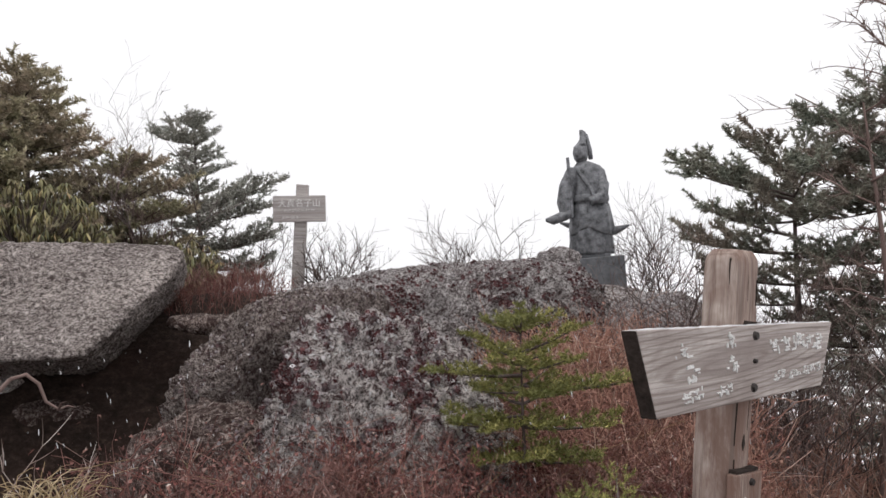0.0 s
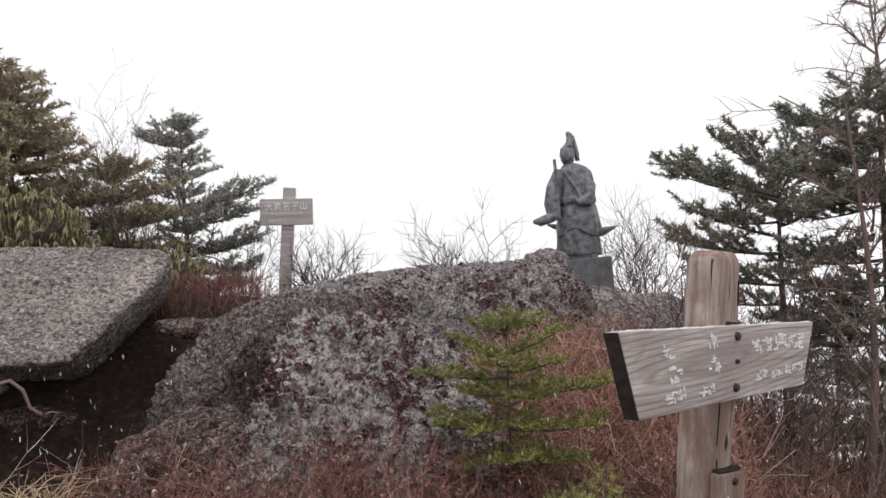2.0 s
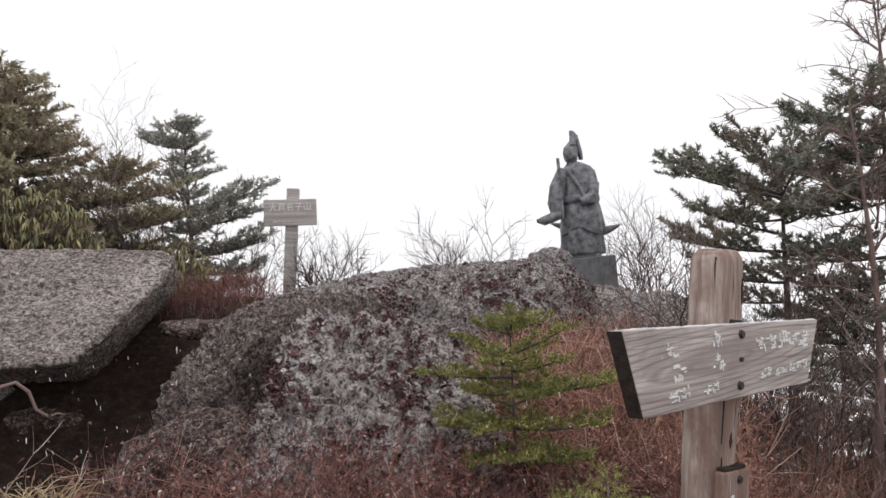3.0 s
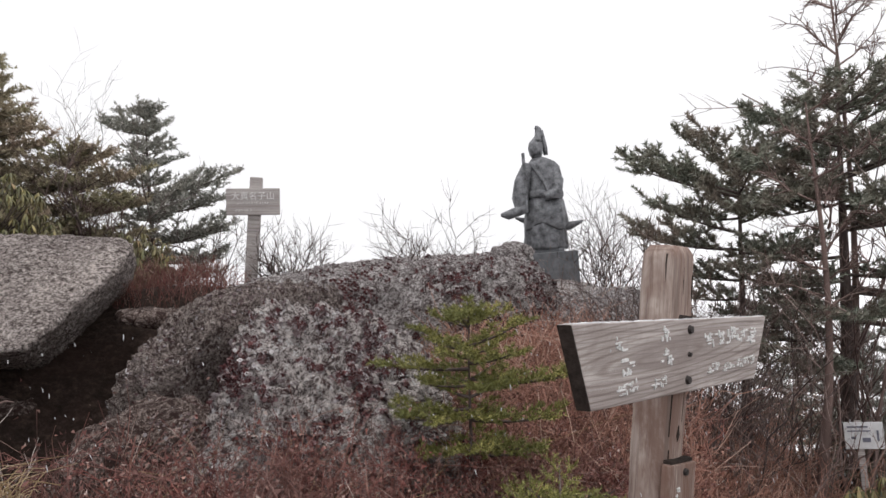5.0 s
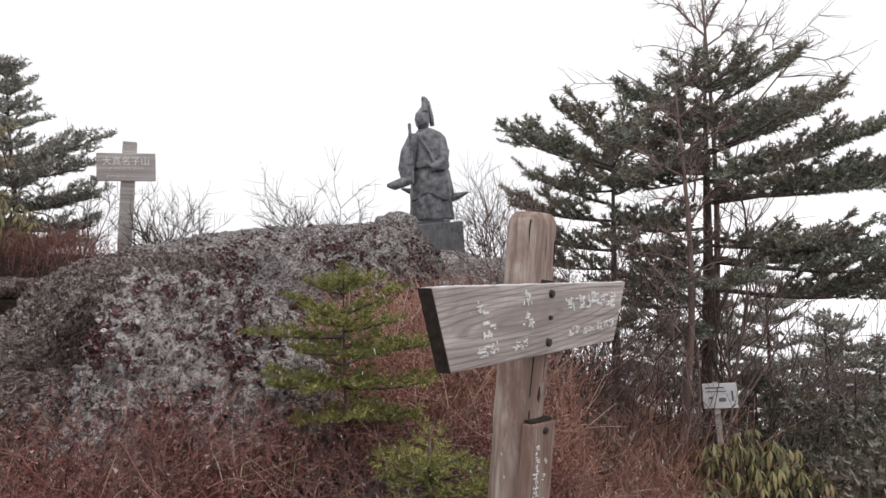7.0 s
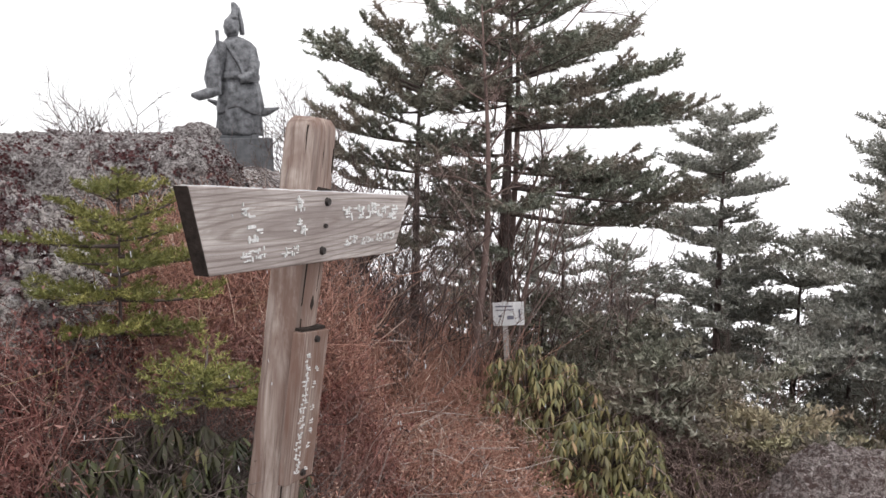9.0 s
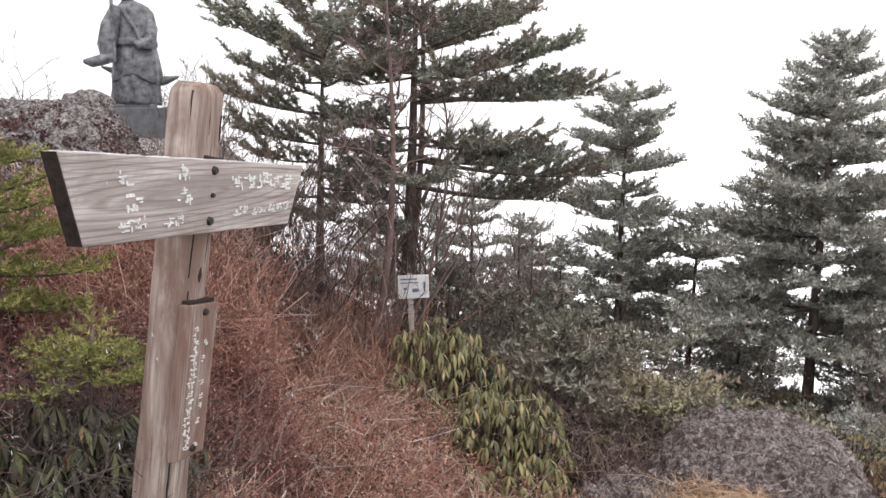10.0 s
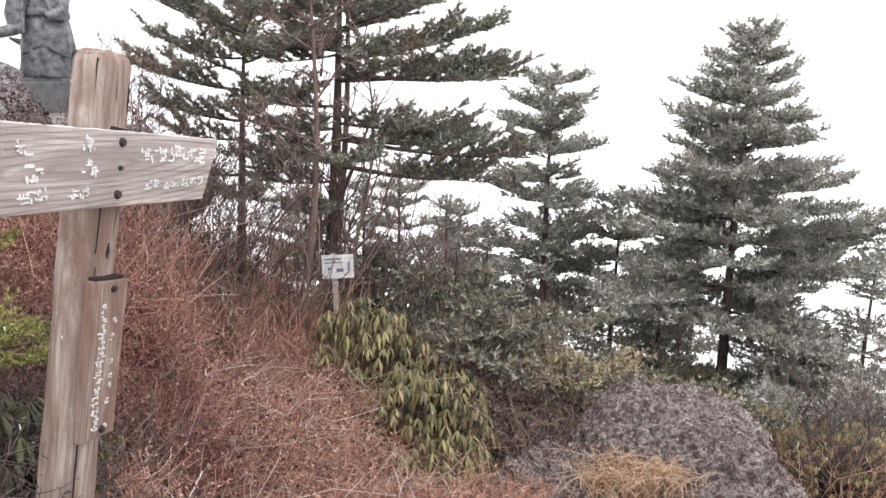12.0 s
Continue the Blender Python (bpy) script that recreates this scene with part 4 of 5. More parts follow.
checks = np.random.default_rng(44)
for cx, cz, cl in ((-0.031, 0.62, 0.3), (-0.036, 0.95, 0.16), (0.02, 0.98, 0.1), (-0.012, 1.27, 0.07), (0.03, 1.26, 0.06), (-0.04, 0.36, 0.2)):
    w = checks.uniform(0.0012, 0.0024)
    bend_x = checks.uniform(-0.004, 0.004)
    gash = part("crack", prism([(cx, cz), (cx - w + bend_x, cz + cl * 0.5), (cx + bend_x, cz + cl), (cx + w + bend_x, cz + cl * 0.55)], 0.003, 0.0004), ENDGRAIN, tpost, "dark drying crack")
    gash.matrix_basis = pose(0, -0.0492, 0, 0, 0, 0)
ledge = part("ledge", prism([(-0.052, 0.893), (-0.05, 0.9), (0.0, 0.897), (0.046, 0.899), (0.05, 0.891)], 0.02, 0.0005), ENDGRAIN, tpost, "dark gap over the nailed plank")
ledge.matrix_basis = pose(0, -0.066, 0, 0, 0, 0)

# seam down the head of the post and the gap over the board
crack = part("crack", prism([(-0.002, 1.365), (-0.003, 1.34), (-0.001, 1.315), (0.0, 1.295), (0.0015, 1.32), (0.001, 1.34), (0.002, 1.365)], 0.004, 0.0005), ENDGRAIN, tpost, "dark drying crack")
crack.matrix_basis = pose(-0.0486, -0.022, 0, 0, 0, -90)
knot = part("knot", prism([(-0.008, 0.95), (-0.002, 0.935), (0.006, 0.95), (0.0, 0.972)], 0.003, 0.0005), ENDGRAIN, tpost, "dark knot")
knot.matrix_basis = pose(0.008, -0.049, 0, 0, 0, 0)
gap_wedge = part("slot", prism([(-0.035, 1.216), (-0.03, 1.228), (0.03, 1.224), (0.034, 1.214)], 0.004, 0.0005), ENDGRAIN, tpost, "dark saw slot above the board")
gap_wedge.matrix_basis = pose(0.008, -0.0497, 0, 0, 0, 0)

plaque = part("plaque", prism([(-0.066, 0.893), (-0.062, 0.53), (0.052, 0.53), (0.058, 0.889)], 0.022), PLAQUEWOOD, tpost, "narrow brown-stained plank nailed down the post")
plaque.matrix_basis = pose(0, -0.072, 0, 0, 0, 0)
marks = []
for k in range(14):
    marks += stroke_rows(rng, -0.024 + 0.004 * math.sin(k * 1.7), -0.02, 0.83 - k * 0.021, 0.02, 0.03, 1.2, 8) + stroke_rows(rng, 0.018 + 0.004 * math.sin(k * 2.3), 0.0185, 0.80 - k * 0.019, 0.016, 0.03, 1.1, 6)
bars("lettering", marks, PAINT, plaque, 0.002)
for bz in (0.872, 0.548):
    bm = bmesh.new()
    bmesh.ops.create_cone(bm, segments=10, radius1=0.009, radius2=0.007, depth=0.008, cap_ends=True)
    part("bolt", bm, IRON, plaque).matrix_basis = pose(0.004, -0.003, bz, 90, 0, 0)


# ---- small white notice and red marker ----
notice = thing("notice_board", pose(2.24, 3.73, 0.0, 0, -3, -28), "small white painted notice on a thin stake", "sign")
stake = bevelled_box(0.03, 0.02, 0.66, 0.003)
part("stake", stake, GREYWOOD, notice)
panel = part("panel", bevelled_box(0.17, 0.006, 0.13, 0.002), SHEET, notice)
panel.location = (0.02, -0.014, 0.525)
bars("lettering", [(-0.025, 0.108, 0.09, 0.007), (-0.02, 0.088, 0.1, 0.005), (-0.045, 0.055, 0.02, 0.012), (0.01, 0.045, 0.035, 0.02), (0.06, 0.065, 0.009, 0.05)], INK, panel).location = (0, -0.0032, 0)


# ---- firs ----
FAR = dict(n_needle=15, width=0.015, needle_len=0.038, shoots=0.085)
THIN = dict(n_needle=10, width=0.017, needle_len=0.038, shoots=0.09)
NEAR = dict(n_needle=30, width=0.0095, needle_len=0.028, shoots=0.07, density=1.05)
# limbs: height over the foot, compass way, length, slope
WIDE = ((1.64, -12, 1.2, -0.06), (1.72, -18, 0.96, 0.16), (1.6, 8, 1.05, 0.05), (1.88, -30, 0.7, 0.3), (1.9, 20, 0.75, 0.2), (1.4, -10, 0.95, -0.24), (1.26, -22, 1.15, -0.18), (1.1, -6, 1.25, -0.2), (1.28, 10, 1.0, -0.16),
        (1.85, 178, 0.55, 0.1), (2.1, 160, 0.42, 0.3), (2.15, -15, 0.5, 0.4), (1.6, 265, 0.45, 0.02), (1.9, 290, 0.6, 0.15), (1.95, 80, 0.6, 0.1), (1.35, 300, 0.6, -0.1), (1.15, 250, 0.6, -0.1), (1.0, 190, 0.5, -0.05), (0.85, 215, 0.45, -0.1), (1.45, 186, 0.6, -0.05), (1.32, 205, 0.55, -0.1), (1.15, 170, 0.55, -0.1))
SWEPT = ((1.56, 182, 0.56, 0.27), (1.58, 170, 0.47, 0.38), (1.36, 185, 0.47, 0.28), (1.27, 178, 0.55, 0.08), (1.1, 180, 0.45, 0.1), (1.66, 15, 0.38, 0.85), (1.68, 40, 0.25, 1.2), (1.7, 150, 0.28, 0.65), (1.5, 0, 0.45, 0.02), (1.66, 200, 0.26, 0.8),
         (1.58, 255, 0.38, 0.2), (1.42, 275, 0.38, 0.05), (1.55, 80, 0.38, 0.15), (1.25, 330, 0.38, -0.05), (1.12, 240, 0.33, 0.0), (1.0, 200, 0.4, 0.0), (0.95, 0, 0.42, -0.1), (0.85, 300, 0.4, -0.05), (0.8, 180, 0.4, 0.0), (0.7, 250, 0.38, -0.1))
fir("fir_tree", (2.45, 4.3, 0.0), 2.45, 0.5, 0.7, 21, NEEDLE, "tall dark fir with long level limbs", 3, (0.1, -0.03), lift=0.3, spread=0.17, comb=0.7, shape=0.4, trunk_r=0.055, ragged=0.3, limbs=WIDE, leader=2, **NEAR)
fir("fir_tree", (1.88, 4.28, 0.25), 1.8, 0.3, 0.75, 22, NEEDLE, "windswept dark fir reaching out to one side", 1, (0.06, -0.03), lift=0.2, spread=0.15, comb=0.9, shape=0.2, trunk_r=0.034, limbs=SWEPT, leader=3, **NEAR)
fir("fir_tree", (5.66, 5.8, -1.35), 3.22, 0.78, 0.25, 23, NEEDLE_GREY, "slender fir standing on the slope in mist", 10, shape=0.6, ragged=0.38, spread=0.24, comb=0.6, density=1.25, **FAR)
fir("fir_tree", (5.97, 3.86, -1.1), 3.28, 1.32, 0.27, 24, NEEDLE_GREY, "broad pyramidal fir with haze-paled needles", 13, shape=1.0, spokes=8, ragged=0.28, spread=0.19, comb=0.45, density=1.05, lift=0.3, **FAR)
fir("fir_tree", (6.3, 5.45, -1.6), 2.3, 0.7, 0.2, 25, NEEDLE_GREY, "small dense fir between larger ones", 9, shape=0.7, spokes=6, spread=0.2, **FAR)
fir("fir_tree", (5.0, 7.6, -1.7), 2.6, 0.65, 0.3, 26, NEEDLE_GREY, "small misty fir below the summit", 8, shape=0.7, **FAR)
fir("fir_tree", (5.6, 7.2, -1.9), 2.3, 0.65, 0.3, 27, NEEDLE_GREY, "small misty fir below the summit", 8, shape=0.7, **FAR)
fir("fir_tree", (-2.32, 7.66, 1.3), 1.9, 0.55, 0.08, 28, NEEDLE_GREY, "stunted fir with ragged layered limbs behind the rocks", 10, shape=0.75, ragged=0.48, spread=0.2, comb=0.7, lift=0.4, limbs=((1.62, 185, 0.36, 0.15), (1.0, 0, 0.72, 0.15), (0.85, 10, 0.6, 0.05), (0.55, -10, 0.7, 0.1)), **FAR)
fir("fir_tree", (-3.25, 6.25, 1.4), 2.0, 0.9, 0.05, 29, NEEDLE_OLIVE, "bushy olive-brown conifer behind the slab", 12, shape=0.85, spokes=6, spread=0.2, **FAR)
fir("fir_tree", (-3.85, 5.9, 1.4), 2.4, 1.05, 0.05, 30, NEEDLE_OLIVE, "bushy olive-brown conifer behind the slab", 12, shape=0.85, spokes=6, spread=0.2, **FAR)
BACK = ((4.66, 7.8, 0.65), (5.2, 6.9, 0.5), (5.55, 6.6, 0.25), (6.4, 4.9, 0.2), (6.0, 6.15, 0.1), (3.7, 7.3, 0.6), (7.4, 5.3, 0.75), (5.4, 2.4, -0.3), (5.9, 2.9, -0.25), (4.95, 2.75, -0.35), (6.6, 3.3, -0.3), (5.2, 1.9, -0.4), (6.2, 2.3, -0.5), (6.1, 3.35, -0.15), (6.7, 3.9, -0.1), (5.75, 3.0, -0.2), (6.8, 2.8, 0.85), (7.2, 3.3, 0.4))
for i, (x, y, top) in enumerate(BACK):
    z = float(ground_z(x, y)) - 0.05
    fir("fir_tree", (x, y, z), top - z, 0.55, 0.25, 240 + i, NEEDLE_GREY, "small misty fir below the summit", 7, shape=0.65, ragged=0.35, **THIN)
fir("fir_tree", (-3.5, 6.7, 1.4), 1.95, 0.85, 0.05, 31, NEEDLE_OLIVE, "bushy olive-brown conifer behind the slab", 9, shape=0.9, spokes=6, spread=0.2, **THIN)
fir("dwarf_fir", (-2.65, 6.75, 1.35), 1.3, 0.7, 0.03, 32, NEEDLE_OLIVE, "low olive-brown conifer scrub behind the slab", 6, shape=0.4, spread=0.2, group="fir scrub", category="fir", **FAR)
# red tape tied round the slender fir
tape = loft([(0, 0, 0, 0.055, 0.055), (0, 0, 0.02, 0.06, 0.06), (0, 0, 0.06, 0.058, 0.06), (0, 0, 0.085, 0.052, 0.052)], 16)
tape_end = tubes(np.array([[(-0.04, -0.045, 0.04), (-0.07, -0.07, 0.02), (-0.075, -0.075, -0.05)]]), [[0.012, 0.014, 0.01]], 6)
tv_, tt_ = merge(tape, tape_end)
tape_ob = part("trail_tape", arrays_mesh("trail_tape", tv_, tt_, True), RED)
tape_ob.matrix_basis = pose(5.66, 5.8, -0.6)
tagged(tape_ob, "faded red marking tape tied round a fir trunk", "trail marker")
r_scrub = np.random.default_rng(5)
spots = []
while len(spots) < 50:
    near = len(spots) > 33
    a, d = radians(r_scrub.uniform(22, 46) if near else r_scrub.uniform(16, 66)), r_scrub.uniform(4.4, 6.4) if near else r_scrub.uniform(4.7, 8.6)
    x, y = 0.3 + d * math.cos(a), d * math.sin(a)
    if x > 2.7 and all(math.hypot(x - p, y - q) > 0.36 for p, q in spots):
        spots.append((x, y))
spots += [(5.4, 2.6), (5.8, 2.9), (6.2, 2.6), (5.9, 3.3), (6.5, 3.2), (5.2, 3.3), (5.0, 2.3), (6.8, 2.4), (4.8, 3.1), (2.95, 3.35), (3.3, 3.0), (3.5, 3.45), (3.2, 3.7), (3.6, 2.8)]
for i, (x, y) in enumerate(spots):
    d = math.hypot(x, y)
    h = r_scrub.uniform(0.3, 0.62) * (1.15 if i > 49 else 1.0)
    fir("dwarf_fir", (x, y, float(ground_z(x, y)) - 0.03), h, 0.5, 0.03, 140 + i, NEEDLE_SCRUB if i % 4 else NEEDLE_OLIVE, "low dark fir scrub on the slope", 3, shape=0.35, group="fir scrub", category="fir", ragged=0.35, **THIN)
YOUNG = ((0.72, 182, 0.3, 0.02), (0.66, -4, 0.38, 0.0), (0.8, 175, 0.18, 0.3), (0.8, 10, 0.2, 0.25), (0.76, 250, 0.24, 0.1), (0.74, 300, 0.26, 0.1), (0.58, 190, 0.26, -0.05), (0.56, 230, 0.24, -0.05), (0.54, 330, 0.3, -0.05),
         (0.62, 60, 0.25, 0.0), (0.62, 120, 0.25, 0.0), (0.48, 265, 0.25, -0.1), (0.45, 200, 0.2, -0.1), (0.42, 350, 0.24, -0.1), (0.86, 90, 0.14, 0.3), (0.87, 270, 0.13, 0.4))
fir("fir_sapling", (0.25, 2.79, 0.44), 0.96, 0.26, 0.42, 61, NEEDLE_YOUNG, "yellow-green fir sapling growing among red twigs", 5, shape=0.45, shoots=0.032, needle_len=0.016, trunk_r=0.011, width=0.0042, density=1.25, spread=0.06, comb=0.5, spokes=5, group="saplings", category="fir sapling", ragged=0.3, n_needle=20, limbs=YOUNG, leader=3)
fir("fir_sapling", (0.44, 2.2, 0.38), 0.48, 0.2, 0.82, 62, NEEDLE_YOUNG, "low spreading fir seedling beside the signpost", 3, shape=0.2, shoots=0.04, needle_len=0.015, trunk_r=0.008, width=0.0042, density=1.4, spread=0.06, group="saplings", category="fir sapling", n_needle=18)

# ---- rhododendrons ----
rhododendron((2.28, 3.55, -0.12), (0.42, 0.36, 0.58), 390, 71, "rhododendron bush with drooping yellow-green leaves", 0.085)
rhododendron((2.34, 3.0, -0.25), (0.36, 0.36, 0.48), 330, 72, "rhododendron bush with drooping yellow-green leaves", 0.085)
rhododendron((2.65, 3.4, -0.3), (0.3, 0.35, 0.4), 130, 73, "rhododendron bush with drooping leaves beneath the firs", 0.085)
rhododendron((2.5, 3.22, -0.25), (0.34, 0.32, 0.47), 230, 83, "rhododendron bush with drooping yellow-green leaves", 0.08)
rhododendron((2.2, 2.65, -0.28), (0.26, 0.26, 0.34), 190, 78, "rhododendron bush with drooping yellow-green leaves", 0.085)
rhododendron((-2.95, 5.6, 1.5), (0.68, 0.42, 0.92), 560, 74, "rhododendron thicket with drooping leaves behind the slab", 0.085)
rhododendron((-2.1, 6.2, 1.42), (0.4, 0.35, 0.55), 200, 75, "rhododendron thicket with drooping leaves behind the slab", 0.085)
rhododendron((0.36, 2.2, 0.33), (0.3, 0.24, 0.42), 230, 76, "small dark rhododendron beside the signpost", 0.085, RHODO_SHADED)
rhododendron((0.12, 2.02, 0.4), (0.28, 0.18, 0.36), 190, 81, "small dark rhododendron among the red twigs", 0.08, RHODO_SHADED)
rhododendron((0.62, 2.45, 0.2), (0.2, 0.2, 0.4), 80, 82, "small dark rhododendron behind the signpost", 0.08, RHODO_SHADED)
rhododendron((3.0, 2.95, -0.4), (0.36, 0.36, 0.34), 150, 79, "rhododendron bush with drooping leaves behind the path rock", 0.07)
rhododendron((3.95, 1.75, -0.4), (0.5, 0.4, 0.42), 520, 77, "low yellow-olive shrub beside the path rock", 0.036, OLIVESHRUB)
rhododendron((4.1, 2.3, -0.5), (0.4, 0.4, 0.4), 360, 80, "low yellow-olive shrub beside the path rock", 0.036, OLIVESHRUB)

# ---- bare shrubs ----
bare_shrub("bare_shrub", (0.3, 6.9, 1.1), 0.72, 0.5, 13, 81, GREYTWIG, "leafless shrub with fine upright twigs behind the outcrop", 3, 0.0085, 7)
bare_shrub("bare_shrub", (2.0, 7.4, 0.9), 0.98, 0.35, 13, 82, GREYTWIG, "leafless shrub with fine upright twigs beside the statue", 3, 0.0085, 7)
bare_shrub("bare_shrub", (-0.95, 6.9, 1.2), 0.6, 0.5, 14, 83, GREYTWIG, "low leafless shrub behind the summit sign", 3, 0.0085, 7)
bare_shrub("bare_shrub", (-2.35, 6.5, 1.4), 1.2, 0.35, 6, 87, GREYTWIG, "leafless shrub rising behind the conifers", 4, 0.008, 5)
bare_shrub("bare_shrub", (-1.75, 7.3, 1.3), 0.8, 0.5, 6, 88, GREYTWIG, "leafless shrub beside the stunted fir", 3, 0.007, 6)
bare_shrub("bare_shrub", (-2.55, 6.7, 1.5), 0.95, 0.45, 9, 84, BROWNTWIG, "leafless shrub rising behind the conifers", 4, 0.009, 5)


def dead_tree(base, height, bare, seed, long=0.55):
    """A dead standing tree: trunk, and bare upswept branches above the height called bare."""
    r = np.random.default_rng(seed)
    tree = thing("dead_tree", pose(*base), "dead brown tree with bare upswept branches among the firs", "tree", "dead trees")
    k = np.linspace(0, 1, 10)
    trunk = np.stack([0.05 * np.sin(4 * k) + 0.1 * k, 0.03 * np.cos(5 * k) - 0.03, height * k], 1)
    v, t = tubes(trunk[None], np.linspace(0.03, 0.004, 10)[None], 7)
    part("trunk", arrays_mesh("trunk", v, t, True), BROWNTWIG, tree)
    for i in range(16):
        f = bare + (1 - bare) * (i + r.random()) / 17
        p = np.array([np.interp(f, k, trunk[:, c]) for c in range(3)])
        a = i * 2.4 + r.normal() * 0.3
        c, rad = twigs(r, (0, 0, 0), 1, (0.2 + long * (1 - f) / (1 - bare)) * r.uniform(0.7, 1.1), 0.01, 3, 0.008, 0.5, 7)
        way = Vector((math.cos(a), math.sin(a), 0.55)).normalized()
        rot = np.array(way.to_track_quat("Z", "Y").to_matrix())
        v, t = tubes(c @ rot.T + p, rad, 3)
        part("branch", arrays_mesh("branch", v, t), BROWNTWIG, tree)


dead_tree((2.5, 4.38, 0.0), 3.05, 0.66, 85)
dead_tree((2.06, 3.9, 0.05), 2.2, 0.5, 86, 0.15)
THICKET = ((1.75, 3.95, 1.2, 4), (1.5, 4.1, 1.0, 5), (2.75, 4.3, 1.0, 4), (1.35, 3.75, 0.8, 5), (3.1, 4.1, 0.8, 5), (1.9, 4.7, 1.1, 4), (3.8, 1.7, 0.5, 5), (4.9, 2.0, 0.6, 4),
           (1.6, 3.6, 0.7, 5), (3.6, 4.6, 0.9, 4), (4.2, 3.9, 0.8, 4), (5.3, 4.2, 0.9, 4), (1.2, 4.4, 0.8, 5), (2.2, 4.9, 0.9, 4), (3.9, 5.3, 0.9, 4),
           (1.25, 3.95, 0.8, 6), (1.5, 3.85, 0.75, 6), (1.75, 4.3, 0.9, 6), (2.05, 4.35, 0.9, 6), (1.1, 3.6, 0.6, 6), (1.4, 4.6, 0.9, 6), (2.05, 4.05, 1.35, 3), (2.25, 4.35, 1.6, 2), (2.6, 4.5, 1.5, 3), (1.7, 4.5, 1.1, 3))
THICKET += ((2.1, 3.9, 1.3, 3), (2.35, 4.0, 1.5, 3), (2.65, 4.1, 1.4, 3), (1.65, 4.2, 1.0, 3), (2.9, 4.4, 1.3, 3), (4.6, 1.9, 1.0, 5), (4.9, 2.3, 1.2, 5), (5.3, 2.5, 1.35, 5), (4.5, 2.4, 0.9, 5), (5.0, 1.8, 1.1, 5), (5.6, 2.2, 1.3, 4), (4.4, 1.5, 0.7, 5), (5.5, 2.9, 1.2, 4))
for i, (x, y, h, n) in enumerate(THICKET):
    bare_shrub("bare_shrub", (x, y, float(ground_z(x, y)) - 0.02), h, 0.35 if h < 1.5 else 0.15, n, 90 + i, BROWNTWIG if i % 3 else GREYTWIG, "tangled brown leafless shrub beneath the firs", 4, 0.007 if h < 1.5 else 0.013, 4)

bare_shrub("bare_shrub", (-1.25, 2.75, 0.35), 0.6, 0.6, 3, 130, PALETWIG, "crooked dead branches in the dark hollow", 3, 0.007, 3)
bare_shrub("bare_shrub", (-1.6, 3.0, 0.4), 0.7, 0.5, 3, 131, PALETWIG, "crooked dead branches in the dark hollow", 3, 0.008, 3)

way = np.array([(-1.40, 2.53, 1.285), (-1.36, 2.55, 1.295), (-1.33, 2.57, 1.26), (-1.315, 2.58, 1.2), (-1.28, 2.59, 1.172), (-1.255, 2.6, 1.18), (-1.235, 2.61, 1.172)])
spur = np.array([(-1.28, 2.59, 1.172), (-1.26, 2.57, 1.195), (-1.24, 2.56, 1.2)])
bv, bt = merge(tubes(way[None], np.array([[0.007, 0.0065, 0.006, 0.0055, 0.0045, 0.003, 0.0015]]), 7), tubes(spur[None], np.array([[0.004, 0.003, 0.0015]]), 6))
bv2, bt2 = tubes(np.array([[(-1.66, 2.5, 0.6), (-1.6, 2.5, 0.95), (-1.5, 2.5, 1.18), (-1.40, 2.53, 1.285)]]), np.array([[0.011, 0.010, 0.009, 0.007]]), 7)
bv, bt = merge((bv, bt), (bv2, bt2))
tagged(part("dead_branch", arrays_mesh("dead_branch", bv, bt, True), BROWNTWIG), "crooked grey-brown dead branch in front of the dark hollow", "branch")

# ---- low growth ----
stems("bilberry_twigs", scatter(4300, -1.2, 1.2, 1.75, 3.7, 101, lambda x, y: (y > 1.75 + 0.25 * np.abs(x)) & ~((x < -0.7) & (y < 2.35)) & ~((x < -1.0) & (y > 2.6)) & ~((x > 0.12) & (y < 2.45)) & ~((x < -0.45) & (y > 2.6))), 0.38, 0.13, REDTWIG, "dense thicket of dark red leafless bilberry twigs", "shrub", 102, 0.002, 5, 0.3, 0.0, 0.12, 24)
stems("russet_twigs", scatter(1500, 0.25, 1.25, 3.0, 4.5, 141), 0.48, 0.18, RUSSET, "tall russet leafless twigs between the rocks and the signpost", "shrub", 142, 0.0026, 4, 0.25, 0.0, 0.08, 8)
stems("brown_twigs", scatter(900, 0.1, 0.62, 1.75, 2.6, 135), 0.3, 0.3, GREYTWIG, "dark leafless twigs at the foot of the signpost", "shrub", 136, 0.0018, 4, 0.4, 0.0, 0.1, 8)
stems("pale_stalks", scatter(50, -1.0, 0.0, 1.85, 3.2, 113), 0.42, 0.3, STRAW, "scattered pale dead stalks among the red twigs", "grass", 114, 0.0014, 2, 0.6, 0.4)
stems("dry_stems", scatter(4700, 0.65, 2.3, 1.9, 3.8, 103), 0.19, 0.3, RUSSET, "russet dry stems and dead grass along the trail", "grass", 104, 0.0021, 3, 0.5, 0.3, 0.12, 12)
stems("pale_stalks", scatter(380, 0.75, 2.1, 1.9, 3.6, 115), 0.28, 0.4, PALETWIG, "curling pale dead twigs along the trail", "grass", 116, 0.0019, 3, 0.7, 0.5, 0.1)
stems("red_twigs", scatter(800, -2.1, -1.2, 5.2, 6.4, 105), 0.2, 0.25, REDTWIG, "red leafless twigs on the slope behind the slab", "shrub", 106)
stems("hollow_twigs", scatter(500, -1.5, -0.6, 2.5, 3.6, 117), 0.2, 0.4, BROWNTWIG, "sparse dark twigs at the mouth of the hollow", "shrub", 118, 0.0016, 4, 0.4)


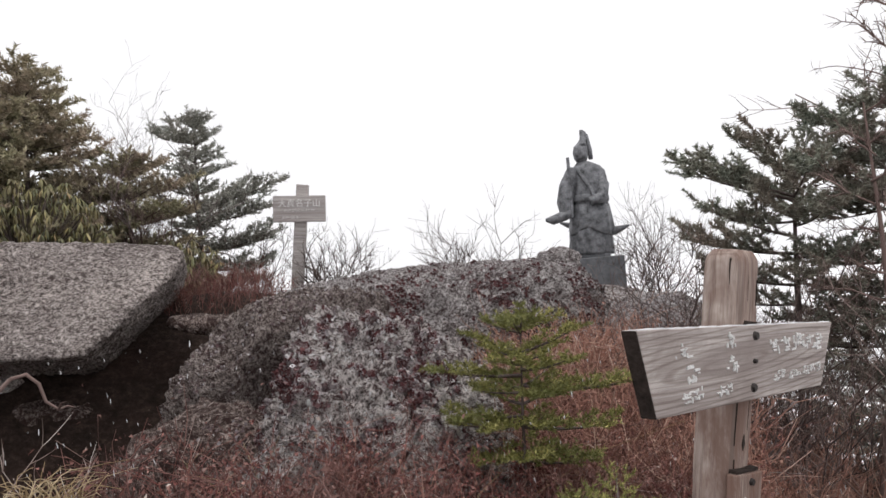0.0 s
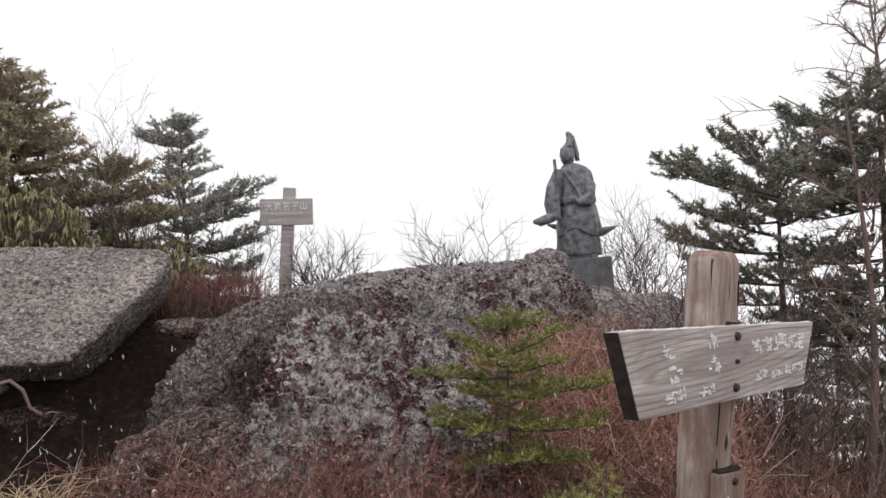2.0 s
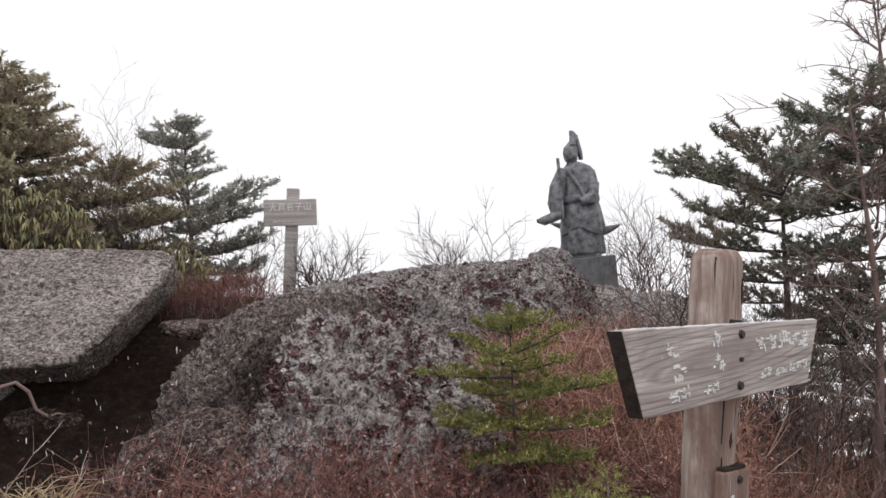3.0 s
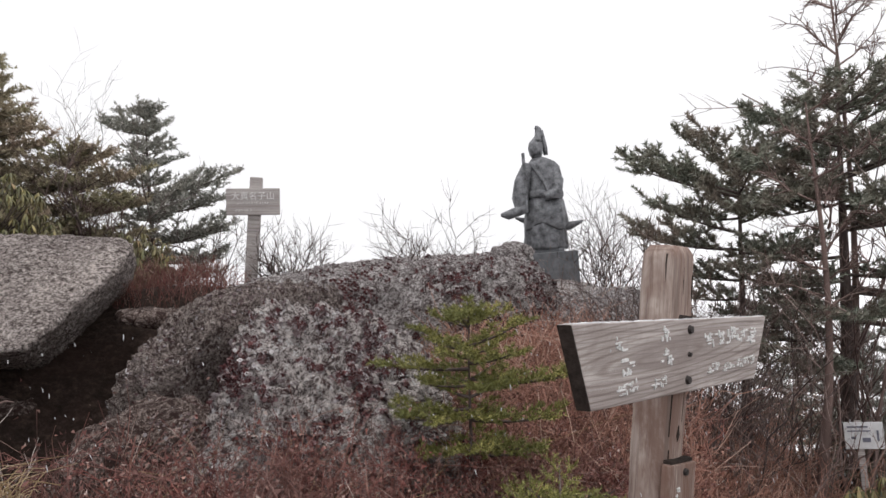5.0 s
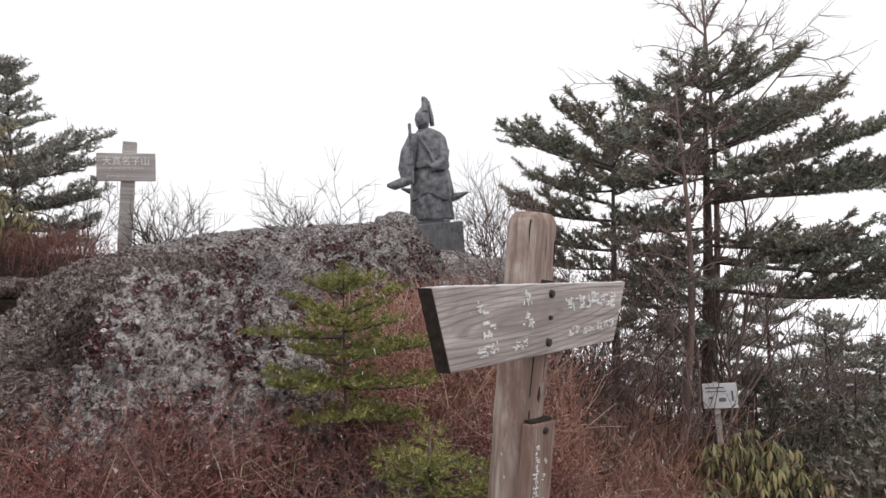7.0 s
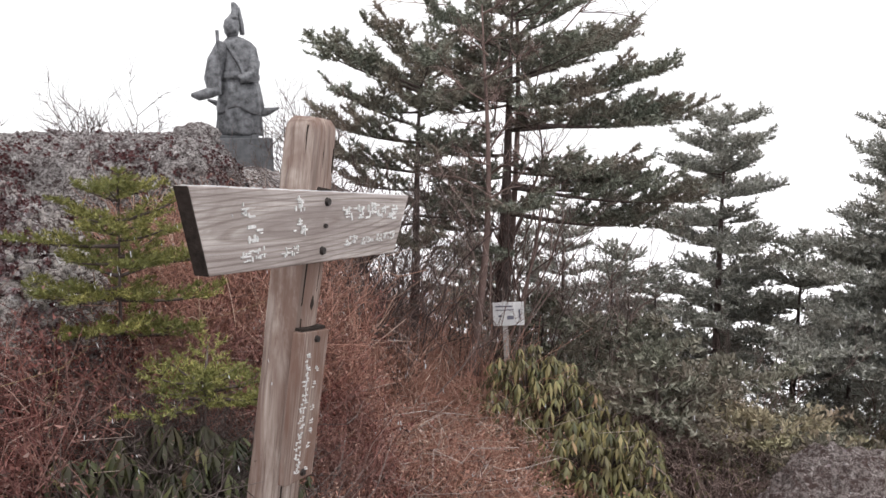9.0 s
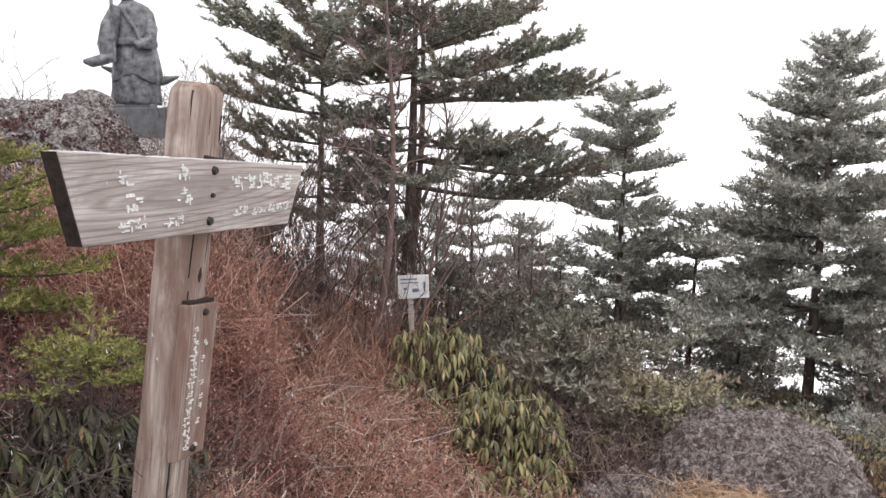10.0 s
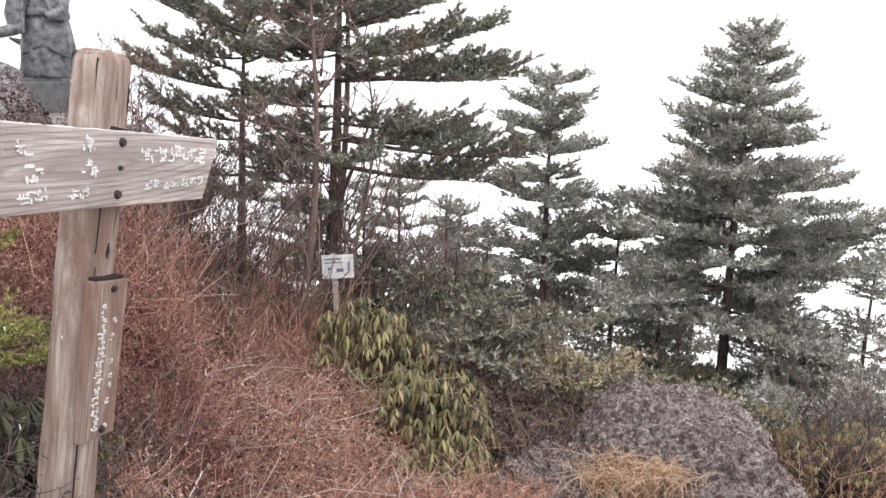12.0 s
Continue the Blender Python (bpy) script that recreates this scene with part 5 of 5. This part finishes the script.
def tuft(x, y, count, height, seed, label, spread=0.1, mat=None, z=None):
    r = np.random.default_rng(seed)
    xs, ys = x + r.normal(size=count) * spread, y + r.normal(size=count) * spread
    stems("straw_grass", np.stack([xs, ys, ground_z(xs, ys) - 0.01 if z is None else np.full(count, z)], 1), height, 0.25, mat or STRAW, label, "grass", seed + 1, 0.0017, 0, 0.5, 0.8, 0.03)


tuft(-1.2, 2.2, 60, 0.16, 107, "golden drooping dry grass tuft at the hollow", 0.035, STRAW, 0.93)
tuft(-1.1, 2.22, 50, 0.14, 123, "golden drooping dry grass tuft at the hollow", 0.03, STRAW, 0.92)
tuft(2.57, 1.94, 460, 0.16, 109, "golden dry grass tuft growing against the path rock", 0.075, GOLDGRASS, -0.03)
tuft(2.7, 1.84, 260, 0.14, 125, "golden dry grass tuft growing against the path rock", 0.06, GOLDGRASS, -0.01)
stems("brown_scrub", scatter(350, 3.5, 4.6, 1.1, 2.6, 111), 0.26, 0.3, RUSSET, "brown leafless scrub on the slope", "shrub", 112)
stems("brown_scrub", scatter(1300, 0.9, 2.3, 3.4, 5.2, 127), 0.42, 0.3, RUSSET, "tangle of brown leafless scrub beneath the firs", "shrub", 128, 0.002, 5, 0.4)


stems("brown_scrub", scatter(800, 1.2, 2.7, 4.8, 6.6, 137), 0.55, 0.3, RUSSET, "tangle of brown leafless scrub beneath the firs", "shrub", 138, 0.0024, 4, 0.4)
stems("slope_scrub", scatter(800, 2.45, 3.7, 2.3, 3.7, 143), 0.27, 0.3, BROWNTWIG, "tangled grey-brown scrub behind the path rock", "shrub", 144, 0.0024, 5, 0.4, 0.0, 0.1, 8)
stems("slope_scrub", scatter(700, 3.7, 6.2, 2.0, 4.4, 131), 0.34, 0.35, BROWNTWIG, "tangled grey-brown scrub on the falling slope", "shrub", 132, 0.0024, 4, 0.4, 0.0, 0.1)


# ---- snow in the air ----
def falling_snow(count, seed):
    r = np.random.default_rng(seed)
    d, a = r.uniform(1.5, 6.5, count), radians(90) - np.radians(r.uniform(-36, 72, count))
    p = np.stack([0.15 + d * np.cos(a), d * np.sin(a), 1.5 - r.uniform(0.03, 0.45, count) * d], 1)
    p = p[p[:, 2] > ground_z(p[:, 0], p[:, 1]) + 0.1]
    n = len(p)
    fall = unit(np.array([0.12, 0.05, -1.0]) + r.normal(size=(n, 3)) * 0.12) * r.uniform(0.004, 0.016, (n, 1))
    s = np.linspace(-0.5, 0.5, 4)[None, :, None]
    v, t = tubes(p[:, None] + fall[:, None] * s, np.array([0.3, 1, 1, 0.3])[None] * r.uniform(0.0006, 0.0013, (n, 1)), 5)
    tagged(part("snowflakes", arrays_mesh("snowflakes", v, t, True), SNOW), "white snowflakes falling through the air", "snow", kind="stuff")


falling_snow(1500, 201)
